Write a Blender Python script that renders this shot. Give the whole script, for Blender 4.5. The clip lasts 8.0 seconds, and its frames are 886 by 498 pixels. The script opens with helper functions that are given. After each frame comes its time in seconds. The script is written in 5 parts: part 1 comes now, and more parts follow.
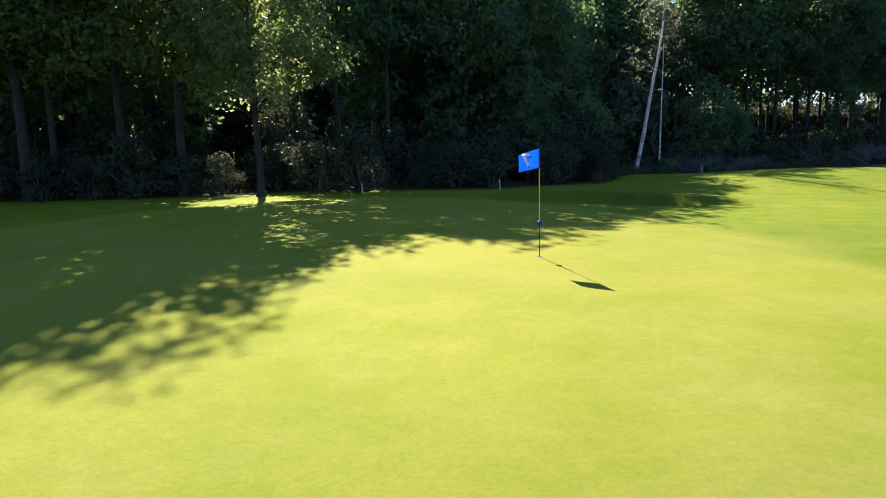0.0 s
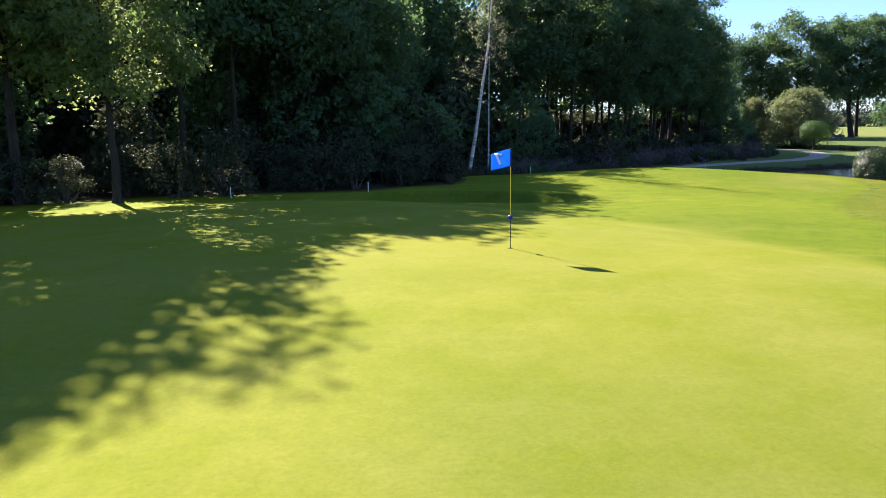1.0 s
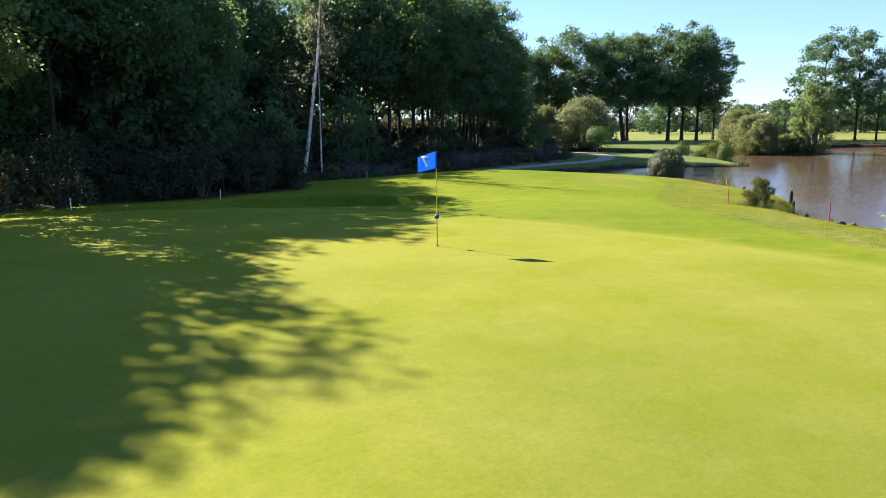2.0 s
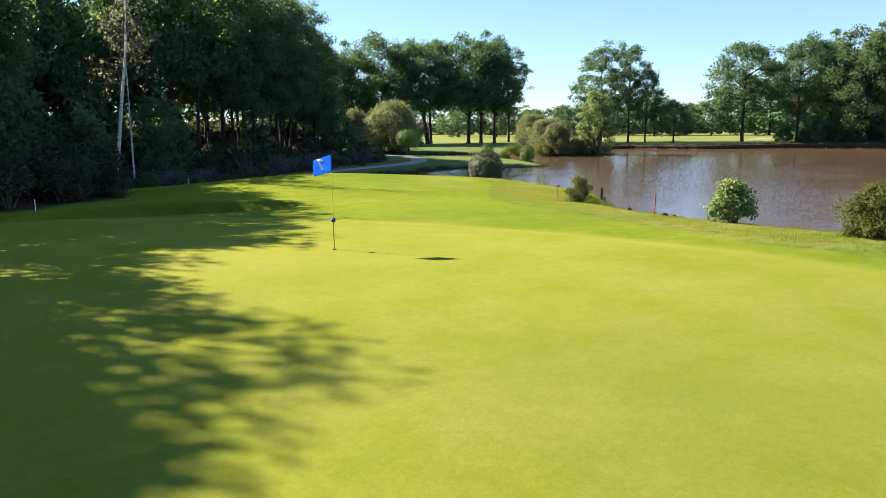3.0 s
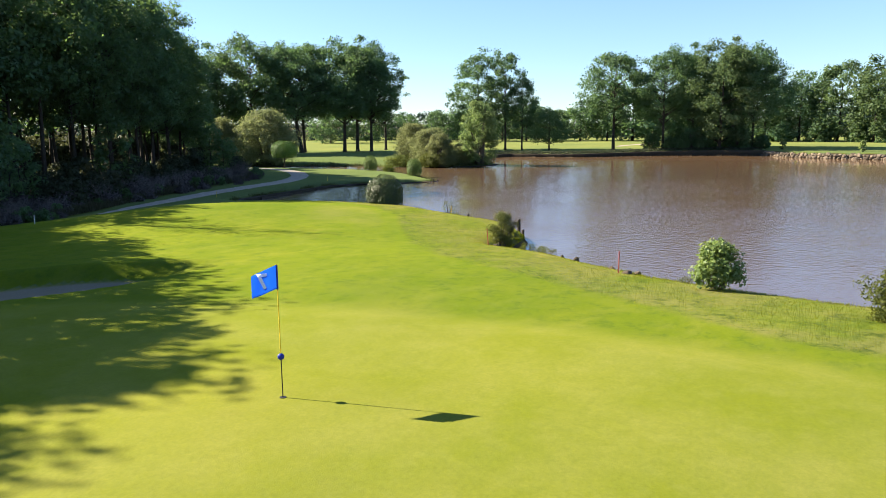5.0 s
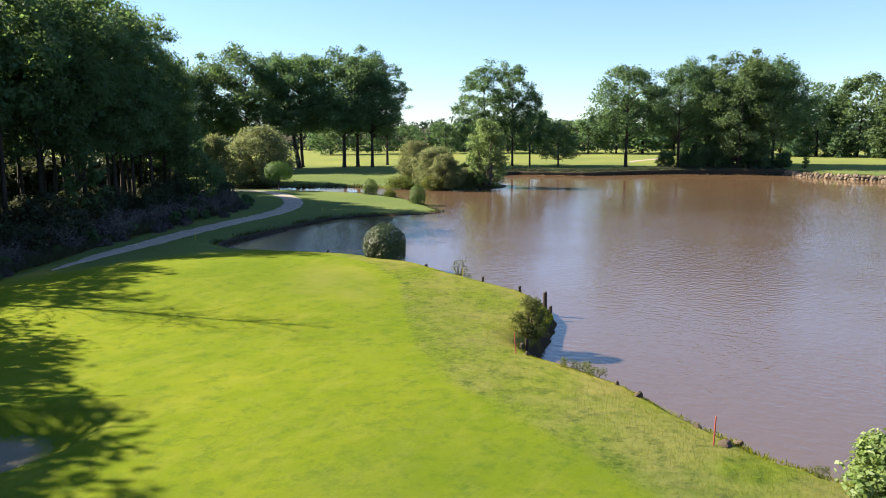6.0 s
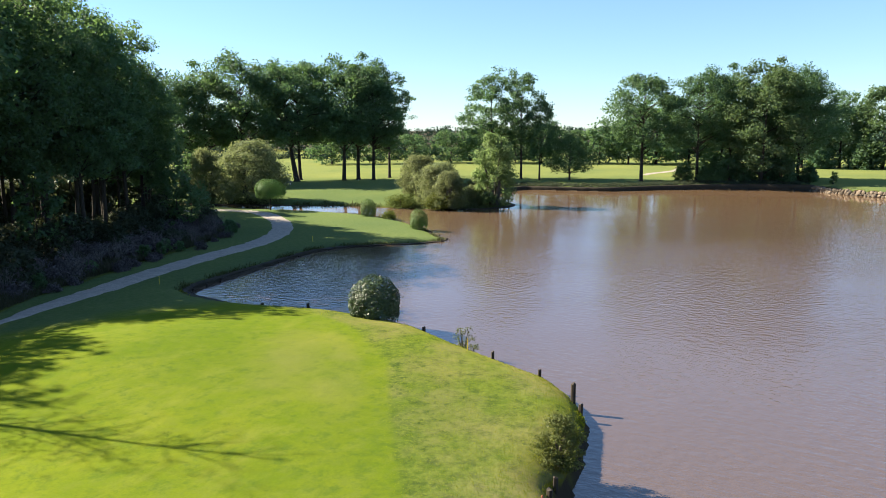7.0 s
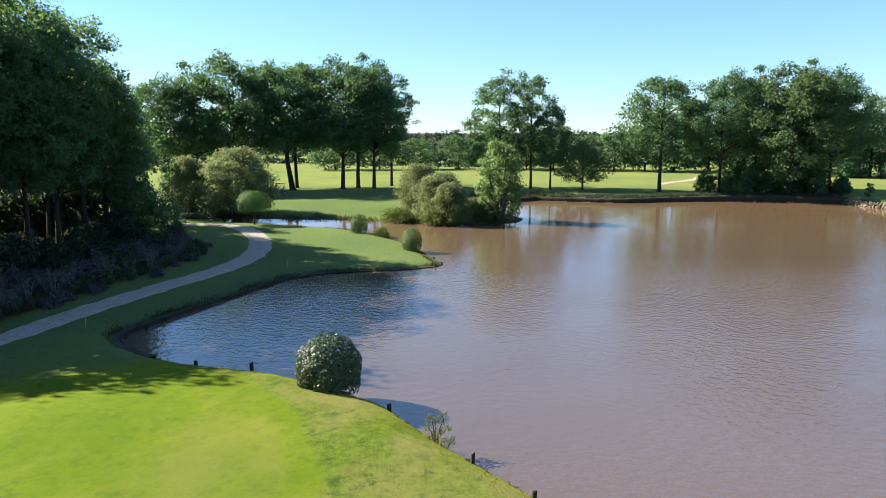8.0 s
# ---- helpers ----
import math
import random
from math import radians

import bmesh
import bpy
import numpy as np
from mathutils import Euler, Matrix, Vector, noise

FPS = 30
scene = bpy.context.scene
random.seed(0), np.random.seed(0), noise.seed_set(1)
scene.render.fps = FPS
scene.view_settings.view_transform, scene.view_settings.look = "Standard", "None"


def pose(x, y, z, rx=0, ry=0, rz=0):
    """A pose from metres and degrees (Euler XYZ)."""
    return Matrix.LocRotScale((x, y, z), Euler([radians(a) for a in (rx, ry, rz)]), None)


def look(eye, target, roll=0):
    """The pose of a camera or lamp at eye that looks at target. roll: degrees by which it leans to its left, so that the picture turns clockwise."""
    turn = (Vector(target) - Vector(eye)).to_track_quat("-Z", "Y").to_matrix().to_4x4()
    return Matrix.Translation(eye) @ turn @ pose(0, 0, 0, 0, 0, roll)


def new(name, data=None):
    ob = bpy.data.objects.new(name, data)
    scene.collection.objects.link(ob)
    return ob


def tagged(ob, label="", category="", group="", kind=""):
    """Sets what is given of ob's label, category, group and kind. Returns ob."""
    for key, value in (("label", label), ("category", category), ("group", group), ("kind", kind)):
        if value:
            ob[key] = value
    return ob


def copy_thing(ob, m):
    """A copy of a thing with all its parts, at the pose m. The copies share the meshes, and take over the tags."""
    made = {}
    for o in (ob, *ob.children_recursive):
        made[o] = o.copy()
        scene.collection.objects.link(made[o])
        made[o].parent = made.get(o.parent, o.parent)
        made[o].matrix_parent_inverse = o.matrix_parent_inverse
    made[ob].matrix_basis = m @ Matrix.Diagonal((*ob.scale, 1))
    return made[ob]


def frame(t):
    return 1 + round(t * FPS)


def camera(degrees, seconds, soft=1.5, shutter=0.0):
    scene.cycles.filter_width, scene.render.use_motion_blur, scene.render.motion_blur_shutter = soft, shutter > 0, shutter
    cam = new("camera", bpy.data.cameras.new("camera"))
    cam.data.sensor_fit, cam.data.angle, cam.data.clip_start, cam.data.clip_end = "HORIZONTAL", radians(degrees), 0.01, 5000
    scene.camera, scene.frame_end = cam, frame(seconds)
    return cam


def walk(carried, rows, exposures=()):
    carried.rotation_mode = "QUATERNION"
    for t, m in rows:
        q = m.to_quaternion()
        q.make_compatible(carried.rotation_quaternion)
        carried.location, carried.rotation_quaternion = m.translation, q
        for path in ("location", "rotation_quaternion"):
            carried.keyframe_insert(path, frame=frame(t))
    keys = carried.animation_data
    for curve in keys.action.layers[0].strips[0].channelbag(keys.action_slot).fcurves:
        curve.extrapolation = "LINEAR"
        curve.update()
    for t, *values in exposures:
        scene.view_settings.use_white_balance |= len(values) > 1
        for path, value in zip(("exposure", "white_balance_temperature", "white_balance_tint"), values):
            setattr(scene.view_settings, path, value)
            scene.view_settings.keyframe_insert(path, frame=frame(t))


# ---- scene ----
cam = camera(63.9, 8.0, 0.9)
EXPOSURE = 1.86
PATH = [
    (0, (0.37, 0.21, 2.824), (0.337, 2.177, 2.463), -1.5),
    (0.5, (-1.611, 0.127, 2.825), (-1.356, 2.077, 2.463), -1.2),
    (1, (-3.681, 0.116, 2.826), (-3.126, 2.003, 2.466), -0.8),
    (1.5, (-5.331, 0.311, 2.838), (-4.506, 2.098, 2.482), -0.7),
    (3, (-8.459, 1.928, 2.865), (-6.976, 3.224, 2.516), -0.5),
    (3.5, (-8.917, 2.737, 2.879), (-7.279, 3.83, 2.53), -0.4),
    (4, (-8.907, 3.626, 2.926), (-7.219, 4.641, 2.576), -0.3),
    (4.5, (-8.012, 4.889, 3.342), (-6.318, 5.893, 2.991), -0.3),
    (4.7, (-7.306, 5.573, 3.686), (-5.61, 6.573, 3.335), -0.5),
    (5.8, (-1.143, 10.047, 6.358), (0.553, 11.049, 6.014), -0.2),
    (6, (0.263, 10.905, 6.769), (1.958, 11.909, 6.427), -0.2),
    (6.5, (3.655, 12.943, 7.683), (5.349, 13.951, 7.345), -0.2),
    (7, (7.232, 14.753, 8.304), (8.92, 15.772, 7.971), -0.1),
    (7.5, (11.318, 16.462, 8.792), (12.999, 17.495, 8.462), -0.0),
    (8, (15.348, 17.762, 8.95), (17.019, 18.813, 8.623), 0.1),
]
walk(cam, [(t, look(eye, target, roll)) for t, eye, target, roll in PATH], [(0.0, EXPOSURE + 0.09, 5980, 26), (1.5, EXPOSURE + 0.15, 6180, 24), (3.0, EXPOSURE + 0.14, 6600, 18), (4.5, EXPOSURE + 0.12, 6700, 17), (6.2, EXPOSURE + 0.10, 6700, 18), (8.0, EXPOSURE + 0.06, 6250, 11)])

# ---- light ----
SUN_AZ, SUN_EL = radians(14.6), radians(33.6)
TO_SUN = Vector((-math.sin(SUN_AZ) * math.cos(SUN_EL), math.cos(SUN_AZ) * math.cos(SUN_EL), math.sin(SUN_EL)))
world = bpy.data.worlds.new("sky")
scene.world = world
world.use_nodes = True
wn = world.node_tree
sky = wn.nodes.new("ShaderNodeTexSky")
sky.sky_type = "NISHITA"
sky.sun_disc = False
sky.sun_elevation = SUN_EL
sky.sun_rotation = -SUN_AZ
sky.air_density, sky.dust_density, sky.ozone_density = 1.0, 0.0, 2.2
wn.nodes["Background"].inputs[1].default_value = 0.05
cool = wn.nodes.new("ShaderNodeMix")
cool.data_type, cool.blend_type = "RGBA", "MULTIPLY"
cool.inputs[0].default_value = 1.0
cool.inputs[7].default_value = (0.71, 0.92, 1.19, 1)
wn.links.new(sky.outputs[0], cool.inputs[6])
haze = wn.nodes.new("ShaderNodeMix")
haze.data_type = "RGBA"
haze.inputs[0].default_value = 0.2
haze.inputs[7].default_value = (2.5, 4.1, 5.2, 1)
wn.links.new(cool.outputs[2], haze.inputs[6])
wn.links.new(haze.outputs[2], wn.nodes["Background"].inputs[0])
sun = new("sun", bpy.data.lights.new("sun", "SUN"))
sun.data.energy, sun.data.angle, sun.data.color = 5.0, radians(0.47), (1.0, 0.925, 0.71)
sun.matrix_world = look((0, 0, 60), Vector((0, 0, 60)) - TO_SUN)


# ---- materials ----
def node_mat(name):
    m = bpy.data.materials.new(name)
    m.use_nodes = True
    return m, m.node_tree, m.node_tree.nodes["Principled BSDF"]


def add(nt, kind, **inputs):
    n = nt.nodes.new(kind)
    for k, v in inputs.items():
        n.inputs[k.replace("_", " ")].default_value = v
    return n


def ramp(nt, source, stops):
    r = nt.nodes.new("ShaderNodeValToRGB")
    els = r.color_ramp.elements
    while len(els) < len(stops):
        els.new(0.5)
    for e, (p, c) in zip(els, stops):
        e.position, e.color = p, (*c, 1)
    nt.links.new(source, r.inputs[0])
    return r.outputs[0]


def mixed(nt, factor, a, b):
    """Colour mix; factor, a and b are sockets or values."""
    n = nt.nodes.new("ShaderNodeMix")
    n.data_type = "RGBA"
    for socket, v in ((n.inputs[0], factor), (n.inputs[6], a), (n.inputs[7], b)):
        if isinstance(v, bpy.types.NodeSocket):
            nt.links.new(v, socket)
        elif isinstance(v, tuple):
            socket.default_value = (*v, 1)
        else:
            socket.default_value = v
    return n.outputs[2]


def noise_of(nt, coord, scale, detail=4.0, rough=0.6, stretch=None):
    n = add(nt, "ShaderNodeTexNoise", Scale=scale, Detail=detail, Roughness=rough)
    if stretch:
        mp = nt.nodes.new("ShaderNodeMapping")
        mp.inputs["Scale"].default_value = stretch
        nt.links.new(coord, mp.inputs[0])
        coord = mp.outputs[0]
    nt.links.new(coord, n.inputs["Vector"])
    return n.outputs[0]


def bumped(nt, bsdf, height, strength, distance):
    b = add(nt, "ShaderNodeBump", Strength=strength, Distance=distance)
    nt.links.new(height, b.inputs["Height"])
    nt.links.new(b.outputs[0], bsdf.inputs["Normal"])


def plain(name, dark, light, scale, rough=0.7, bump=0.3, dist=0.01, metal=0.0, stretch=None, vary=0.0):
    m, nt, b = node_mat(name)
    co = nt.nodes.new("ShaderNodeTexCoord").outputs["Object"]
    n1 = noise_of(nt, co, scale, 5.0, 0.65, stretch)
    n2 = noise_of(nt, co, scale * 0.17, 3.0)
    base = ramp(nt, n1, [(0.3, dark), (0.7, light)])
    shade = ramp(nt, n2, [(0.25, (0.72, 0.72, 0.72)), (0.75, (1.15, 1.12, 1.08))])
    mul = nt.nodes.new("ShaderNodeMix")
    mul.data_type, mul.blend_type = "RGBA", "MULTIPLY"
    mul.inputs[0].default_value = 1.0
    nt.links.new(base, mul.inputs[6])
    nt.links.new(shade, mul.inputs[7])
    out = mul.outputs[2]
    if vary:
        info = nt.nodes.new("ShaderNodeObjectInfo")
        hsv = nt.nodes.new("ShaderNodeHueSaturation")
        mr = add(nt, "ShaderNodeMapRange", To_Min=1 - vary, To_Max=1 + vary)
        nt.links.new(info.outputs["Random"], mr.inputs[0])
        nt.links.new(mr.outputs[0], hsv.inputs["Value"])
        nt.links.new(out, hsv.inputs["Color"])
        out = hsv.outputs[0]
    nt.links.new(out, b.inputs["Base Color"])
    b.inputs["Roughness"].default_value = rough
    b.inputs["Metallic"].default_value = metal
    b.inputs["Specular IOR Level"].default_value = 0.3
    if bump:
        bumped(nt, b, n1, bump, dist)
    return m


def leafy(name, dark, mid, light, through_light, gloss=0.5, translucent=0.35, spec=0.35):
    """Leaves: colour by leaf, by clump and by tree, with light coming through them."""
    m, nt, b = node_mat(name)
    geo = nt.nodes.new("ShaderNodeNewGeometry")
    co = nt.nodes.new("ShaderNodeTexCoord").outputs["Object"]
    clump = noise_of(nt, co, 0.45, 2.0)
    leaf = ramp(nt, geo.outputs["Random Per Island"], [(0.0, dark), (0.55, mid), (1.0, light)])
    tone = ramp(nt, clump, [(0.3, dark), (0.7, light)])
    col = mixed(nt, 0.35, leaf, tone)
    info = nt.nodes.new("ShaderNodeObjectInfo")
    hsv = nt.nodes.new("ShaderNodeHueSaturation")
    mr = add(nt, "ShaderNodeMapRange", To_Min=0.8, To_Max=1.2)
    mh = add(nt, "ShaderNodeMapRange", To_Min=0.485, To_Max=0.515)
    nt.links.new(info.outputs["Random"], mr.inputs[0])
    nt.links.new(info.outputs["Random"], mh.inputs[0])
    nt.links.new(mr.outputs[0], hsv.inputs["Value"])
    nt.links.new(mh.outputs[0], hsv.inputs["Hue"])
    nt.links.new(col, hsv.inputs["Color"])
    nt.links.new(hsv.outputs[0], b.inputs["Base Color"])
    b.inputs["Roughness"].default_value = gloss
    b.inputs["Specular IOR Level"].default_value = spec
    tr = nt.nodes.new("ShaderNodeBsdfTranslucent")
    warm = mixed(nt, 0.6, hsv.outputs[0], through_light)
    nt.links.new(warm, tr.inputs[0])
    mx = nt.nodes.new("ShaderNodeMixShader")
    mx.inputs[0].default_value = translucent
    nt.links.new(b.outputs[0], mx.inputs[1])
    nt.links.new(tr.outputs[0], mx.inputs[2])
    nt.links.new(mx.outputs[0], nt.nodes["Material Output"].inputs[0])
    return m


def turf():
    """Mown grass of three lengths, forest litter and bare soil, told apart by attributes of the ground."""
    m, nt, b = node_mat("turf")
    co = nt.nodes.new("ShaderNodeTexCoord").outputs["Object"]

    def mask(name):
        a = nt.nodes.new("ShaderNodeAttribute")
        a.attribute_name = name
        return a.outputs["Fac"]

    fine = noise_of(nt, co, 5.0, 7.0, 0.75)
    speck = noise_of(nt, co, 1.6, 6.0, 0.72)
    blade = noise_of(nt, co, 45.0, 3.0, 0.7)
    patch = noise_of(nt, co, 0.45, 4.0, 0.6)
    wide = noise_of(nt, co, 0.09, 3.0, 0.5)
    tuft = noise_of(nt, co, 3.2, 5.0, 0.75)
    green = mixed(nt, ramp(nt, patch, [(0.34, (0, 0, 0)), (0.70, (1, 1, 1))]), (0.136, 0.150, 0.0035), (0.168, 0.170, 0.009))
    green = mixed(nt, ramp(nt, fine, [(0.40, (0, 0, 0)), (0.74, (0.42, 0.42, 0.42))]), green, (0.106, 0.128, 0.005))
    green = mixed(nt, ramp(nt, speck, [(0.50, (0, 0, 0)), (0.74, (0.35, 0.35, 0.35))]), green, (0.182, 0.182, 0.012))
    fair = mixed(nt, ramp(nt, patch, [(0.35, (0, 0, 0)), (0.68, (1, 1, 1))]), (0.096, 0.127, 0.002), (0.126, 0.144, 0.003))
    fair = mixed(nt, ramp(nt, tuft, [(0.42, (0, 0, 0)), (0.74, (0.6, 0.6, 0.6))]), fair, (0.072, 0.103, 0.002))
    fair = mixed(nt, ramp(nt, speck, [(0.48, (0, 0, 0)), (0.76, (0.6, 0.6, 0.6))]), fair, (0.138, 0.150, 0.007))
    rough = mixed(nt, ramp(nt, tuft, [(0.36, (0, 0, 0)), (0.60, (1, 1, 1))]), (0.066, 0.096, 0.003), (0.116, 0.140, 0.005))
    rough = mixed(nt, ramp(nt, patch, [(0.42, (0, 0, 0)), (0.62, (0.6, 0.6, 0.6))]), rough, (0.162, 0.146, 0.014))
    rough = mixed(nt, ramp(nt, fine, [(0.46, (0, 0, 0)), (0.68, (0.45, 0.45, 0.45))]), rough, (0.050, 0.070, 0.002))
    mottle = noise_of(nt, co, 1.7, 9.0, 0.8)
    swirl = noise_of(nt, co, 0.32, 6.0, 0.7, (1.0, 2.4, 1.0))
    fair = mixed(nt, ramp(nt, mottle, [(0.36, (0.8, 0.8, 0.8)), (0.50, (0, 0, 0))]), fair, (0.066, 0.099, 0.003))
    fair = mixed(nt, ramp(nt, swirl, [(0.52, (0, 0, 0)), (0.68, (0.5, 0.5, 0.5))]), fair, (0.152, 0.158, 0.007))
    rough = mixed(nt, ramp(nt, mottle, [(0.38, (0.9, 0.9, 0.9)), (0.50, (0, 0, 0))]), rough, (0.038, 0.060, 0.003))
    rough = mixed(nt, mixed(nt, mask("dry"), (0, 0, 0), ramp(nt, tuft, [(0.35, (0.25, 0.25, 0.25)), (0.6, (0.9, 0.9, 0.9))])), rough, (0.158, 0.138, 0.016))
    # Pale field colour that puts the distance haze into the far grass.
    field = mixed(nt, ramp(nt, speck, [(0.35, (0, 0, 0)), (0.7, (1, 1, 1))]), (0.118, 0.136, 0.011), (0.142, 0.152, 0.016))
    litter = mixed(nt, ramp(nt, tuft, [(0.35, (0, 0, 0)), (0.65, (1, 1, 1))]), (0.028, 0.022, 0.014), (0.060, 0.050, 0.028))
    col = mixed(nt, mask("green"), fair, green)
    col = mixed(nt, mask("rough"), col, rough)
    # Another grass on the spit, with haze and shade put into its tone.
    lawn = mixed(nt, ramp(nt, tuft, [(0.34, (0, 0, 0)), (0.66, (1, 1, 1))]), (0.064, 0.092, 0.008), (0.098, 0.120, 0.013))
    col = mixed(nt, mask("lawn"), col, lawn)
    col = mixed(nt, mask("worn"), col, mixed(nt, fine, (0.146, 0.140, 0.008), (0.172, 0.160, 0.013)))
    col = mixed(nt, mask("field"), col, field)
    col = mixed(nt, mask("litter"), col, litter)
    soil = mixed(nt, fine, (0.022, 0.017, 0.012), (0.058, 0.044, 0.030))
    col = mixed(nt, mask("soil"), col, soil)
    sand = mixed(nt, fine, (0.17, 0.145, 0.11), (0.22, 0.19, 0.145))
    col = mixed(nt, mask("sand"), col, sand)
    bare = mixed(nt, mask("sand"), mixed(nt, mask("soil"), mixed(nt, mask("litter"), (0, 0, 0), (1, 1, 1)), (1, 1, 1)), (1, 1, 1))
    bare = ramp(nt, bare, [(0.0, (0, 0, 0)), (0.22, (1, 1, 1))])
    tone = nt.nodes.new("ShaderNodeMix")
    tone.data_type, tone.blend_type = "RGBA", "MULTIPLY"
    tone.inputs[0].default_value = 1.0
    nt.links.new(col, tone.inputs[6])
    grain = nt.nodes.new("ShaderNodeMix")
    grain.data_type, grain.blend_type = "RGBA", "MULTIPLY"
    grain.inputs[0].default_value = 1.0
    nt.links.new(ramp(nt, wide, [(0.3, (0.82, 0.88, 0.9)), (0.7, (1.12, 1.07, 1.0))]), grain.inputs[6])
    nt.links.new(ramp(nt, noise_of(nt, co, 16.0, 5.0, 0.8), [(0.32, (0.90, 0.91, 0.89)), (0.66, (1.07, 1.06, 1.07))]), grain.inputs[7])
    nt.links.new(grain.outputs[2], tone.inputs[7])
    nt.links.new(tone.outputs[2], b.inputs["Base Color"])
    b.inputs["Roughness"].default_value = 0.85
    b.inputs["Specular IOR Level"].default_value = 0.05
    summed = nt.nodes.new("ShaderNodeMath")
    summed.operation = "ADD"
    nt.links.new(blade, summed.inputs[0])
    nt.links.new(tuft, summed.inputs[1])
    bumped(nt, b, summed.outputs[0], 0.5, 0.04)
    # Base colour darkened and turned blue to put the shade's tint into the grass.
    deep = nt.nodes.new("ShaderNodeMix")
    deep.data_type, deep.blend_type = "RGBA", "MULTIPLY"
    deep.inputs[0].default_value = 1.0
    nt.links.new(tone.outputs[2], deep.inputs[6])
    nt.links.new(mixed(nt, bare, (0.19, 0.33, 6.0), (1, 1, 1)), deep.inputs[7])
    nt.links.new(deep.outputs[2], b.inputs["Base Color"])
    # Yellow-tinted gloss carries the sunlit brightness left out of the base colour.
    shine = add(nt, "ShaderNodeBsdfGlossy", Roughness=0.92)
    glow = nt.nodes.new("ShaderNodeMix")
    glow.data_type, glow.blend_type, glow.clamp_result = "RGBA", "MULTIPLY", False
    glow.inputs[0].default_value = 1.0
    nt.links.new(tone.outputs[2], glow.inputs[6])
    glow.inputs[7].default_value = (2.93, 2.84, 2.0, 1)
    nt.links.new(glow.outputs[2], shine.inputs["Color"])
    mx = nt.nodes.new("ShaderNodeMixShader")
    nt.links.new(mixed(nt, bare, (0.42, 0.42, 0.42), (0, 0, 0)), mx.inputs[0])
    nt.links.new(b.outputs[0], mx.inputs[1])
    nt.links.new(shine.outputs[0], mx.inputs[2])
    nt.links.new(mx.outputs[0], nt.nodes["Material Output"].inputs[0])
    return m


def pond_water():
    m, nt, b = node_mat("pond_water")
    co = nt.nodes.new("ShaderNodeTexCoord").outputs["Object"]
    silt = noise_of(nt, co, 0.05, 3.0)
    b.inputs["Roughness"].default_value = 0.08
    b.inputs["IOR"].default_value = 1.6
    b.inputs["Specular IOR Level"].default_value = 1.0
    small = noise_of(nt, co, 2.9, 3.0, 0.55, (1.0, 0.6, 1.0))
    gust = ramp(nt, noise_of(nt, co, 0.06, 2.0), [(0.35, (0.4, 0.4, 0.4)), (0.65, (1, 1, 1))])
    mul = nt.nodes.new("ShaderNodeMath")
    mul.operation = "MULTIPLY"
    nt.links.new(small, mul.inputs[0])
    nt.links.new(gust, mul.inputs[1])
    lee = nt.nodes.new("ShaderNodeVectorMath")
    lee.operation = "DISTANCE"
    lee.inputs[1].default_value = (-33, -3, 0)
    nt.links.new(co, lee.inputs[0])
    # Base colour turns browner and brighter away from one point of the near water.
    muddy = add(nt, "ShaderNodeMapRange", From_Min=34.0, From_Max=88.0)
    nt.links.new(lee.outputs["Value"], muddy.inputs[0])
    clear = ramp(nt, silt, [(0.3, (0.085, 0.0570, 0.0395)), (0.7, (0.097, 0.0675, 0.051))])
    nt.links.new(mixed(nt, muddy.outputs[0], clear, (0.152, 0.093, 0.050)), b.inputs["Base Color"])
    calm = add(nt, "ShaderNodeMapRange", From_Min=16.0, From_Max=70.0, To_Min=1.0, To_Max=0.10)
    nt.links.new(lee.outputs["Value"], calm.inputs[0])
    still = nt.nodes.new("ShaderNodeMath")
    still.operation = "MULTIPLY"
    nt.links.new(mul.outputs[0], still.inputs[0])
    nt.links.new(calm.outputs[0], still.inputs[1])
    bumped(nt, b, still.outputs[0], 0.38, 0.165)
    return m


def thin_cloth(name, dark, light, through_colour):
    m, nt, b = node_mat(name)
    co = nt.nodes.new("ShaderNodeTexCoord").outputs["Object"]
    col = ramp(nt, noise_of(nt, co, 14.0, 4.0), [(0.3, dark), (0.7, light)])
    nt.links.new(col, b.inputs["Base Color"])
    b.inputs["Roughness"].default_value = 0.7
    tr = nt.nodes.new("ShaderNodeBsdfTranslucent")
    tr.inputs[0].default_value = (*through_colour, 1)
    mx = nt.nodes.new("ShaderNodeMixShader")
    mx.inputs[0].default_value = 0.55
    nt.links.new(b.outputs[0], mx.inputs[1])
    nt.links.new(tr.outputs[0], mx.inputs[2])
    nt.links.new(mx.outputs[0], nt.nodes["Material Output"].inputs[0])
    return m


TURF, WATER = turf(), pond_water()
OAK_LEAF = leafy("oak_leaf", (0.022, 0.056, 0.032), (0.048, 0.099, 0.047), (0.086, 0.152, 0.070), (0.185, 0.315, 0.084), 0.6, 0.44, 0.2)
WOOD_LEAF = leafy("woodland_leaf", (0.017, 0.044, 0.027), (0.036, 0.082, 0.043), (0.076, 0.140, 0.064), (0.24, 0.40, 0.10), 0.6, 0.42, 0.2)
MAPLE_LEAF = leafy("pale_leaf", (0.032, 0.071, 0.034), (0.059, 0.110, 0.047), (0.099, 0.158, 0.071), (0.175, 0.265, 0.076), 0.6, 0.42, 0.2)
WILLOW_LEAF = leafy("willow_leaf", (0.076, 0.102, 0.049), (0.120, 0.150, 0.069), (0.172, 0.203, 0.098), (0.294, 0.331, 0.118), 0.6, 0.48, 0.2)
LAUREL_LEAF = leafy("laurel_leaf", (0.010, 0.028, 0.009), (0.026, 0.056, 0.015), (0.058, 0.094, 0.028), (0.081, 0.134, 0.020), 0.45, 0.15, 0.34)
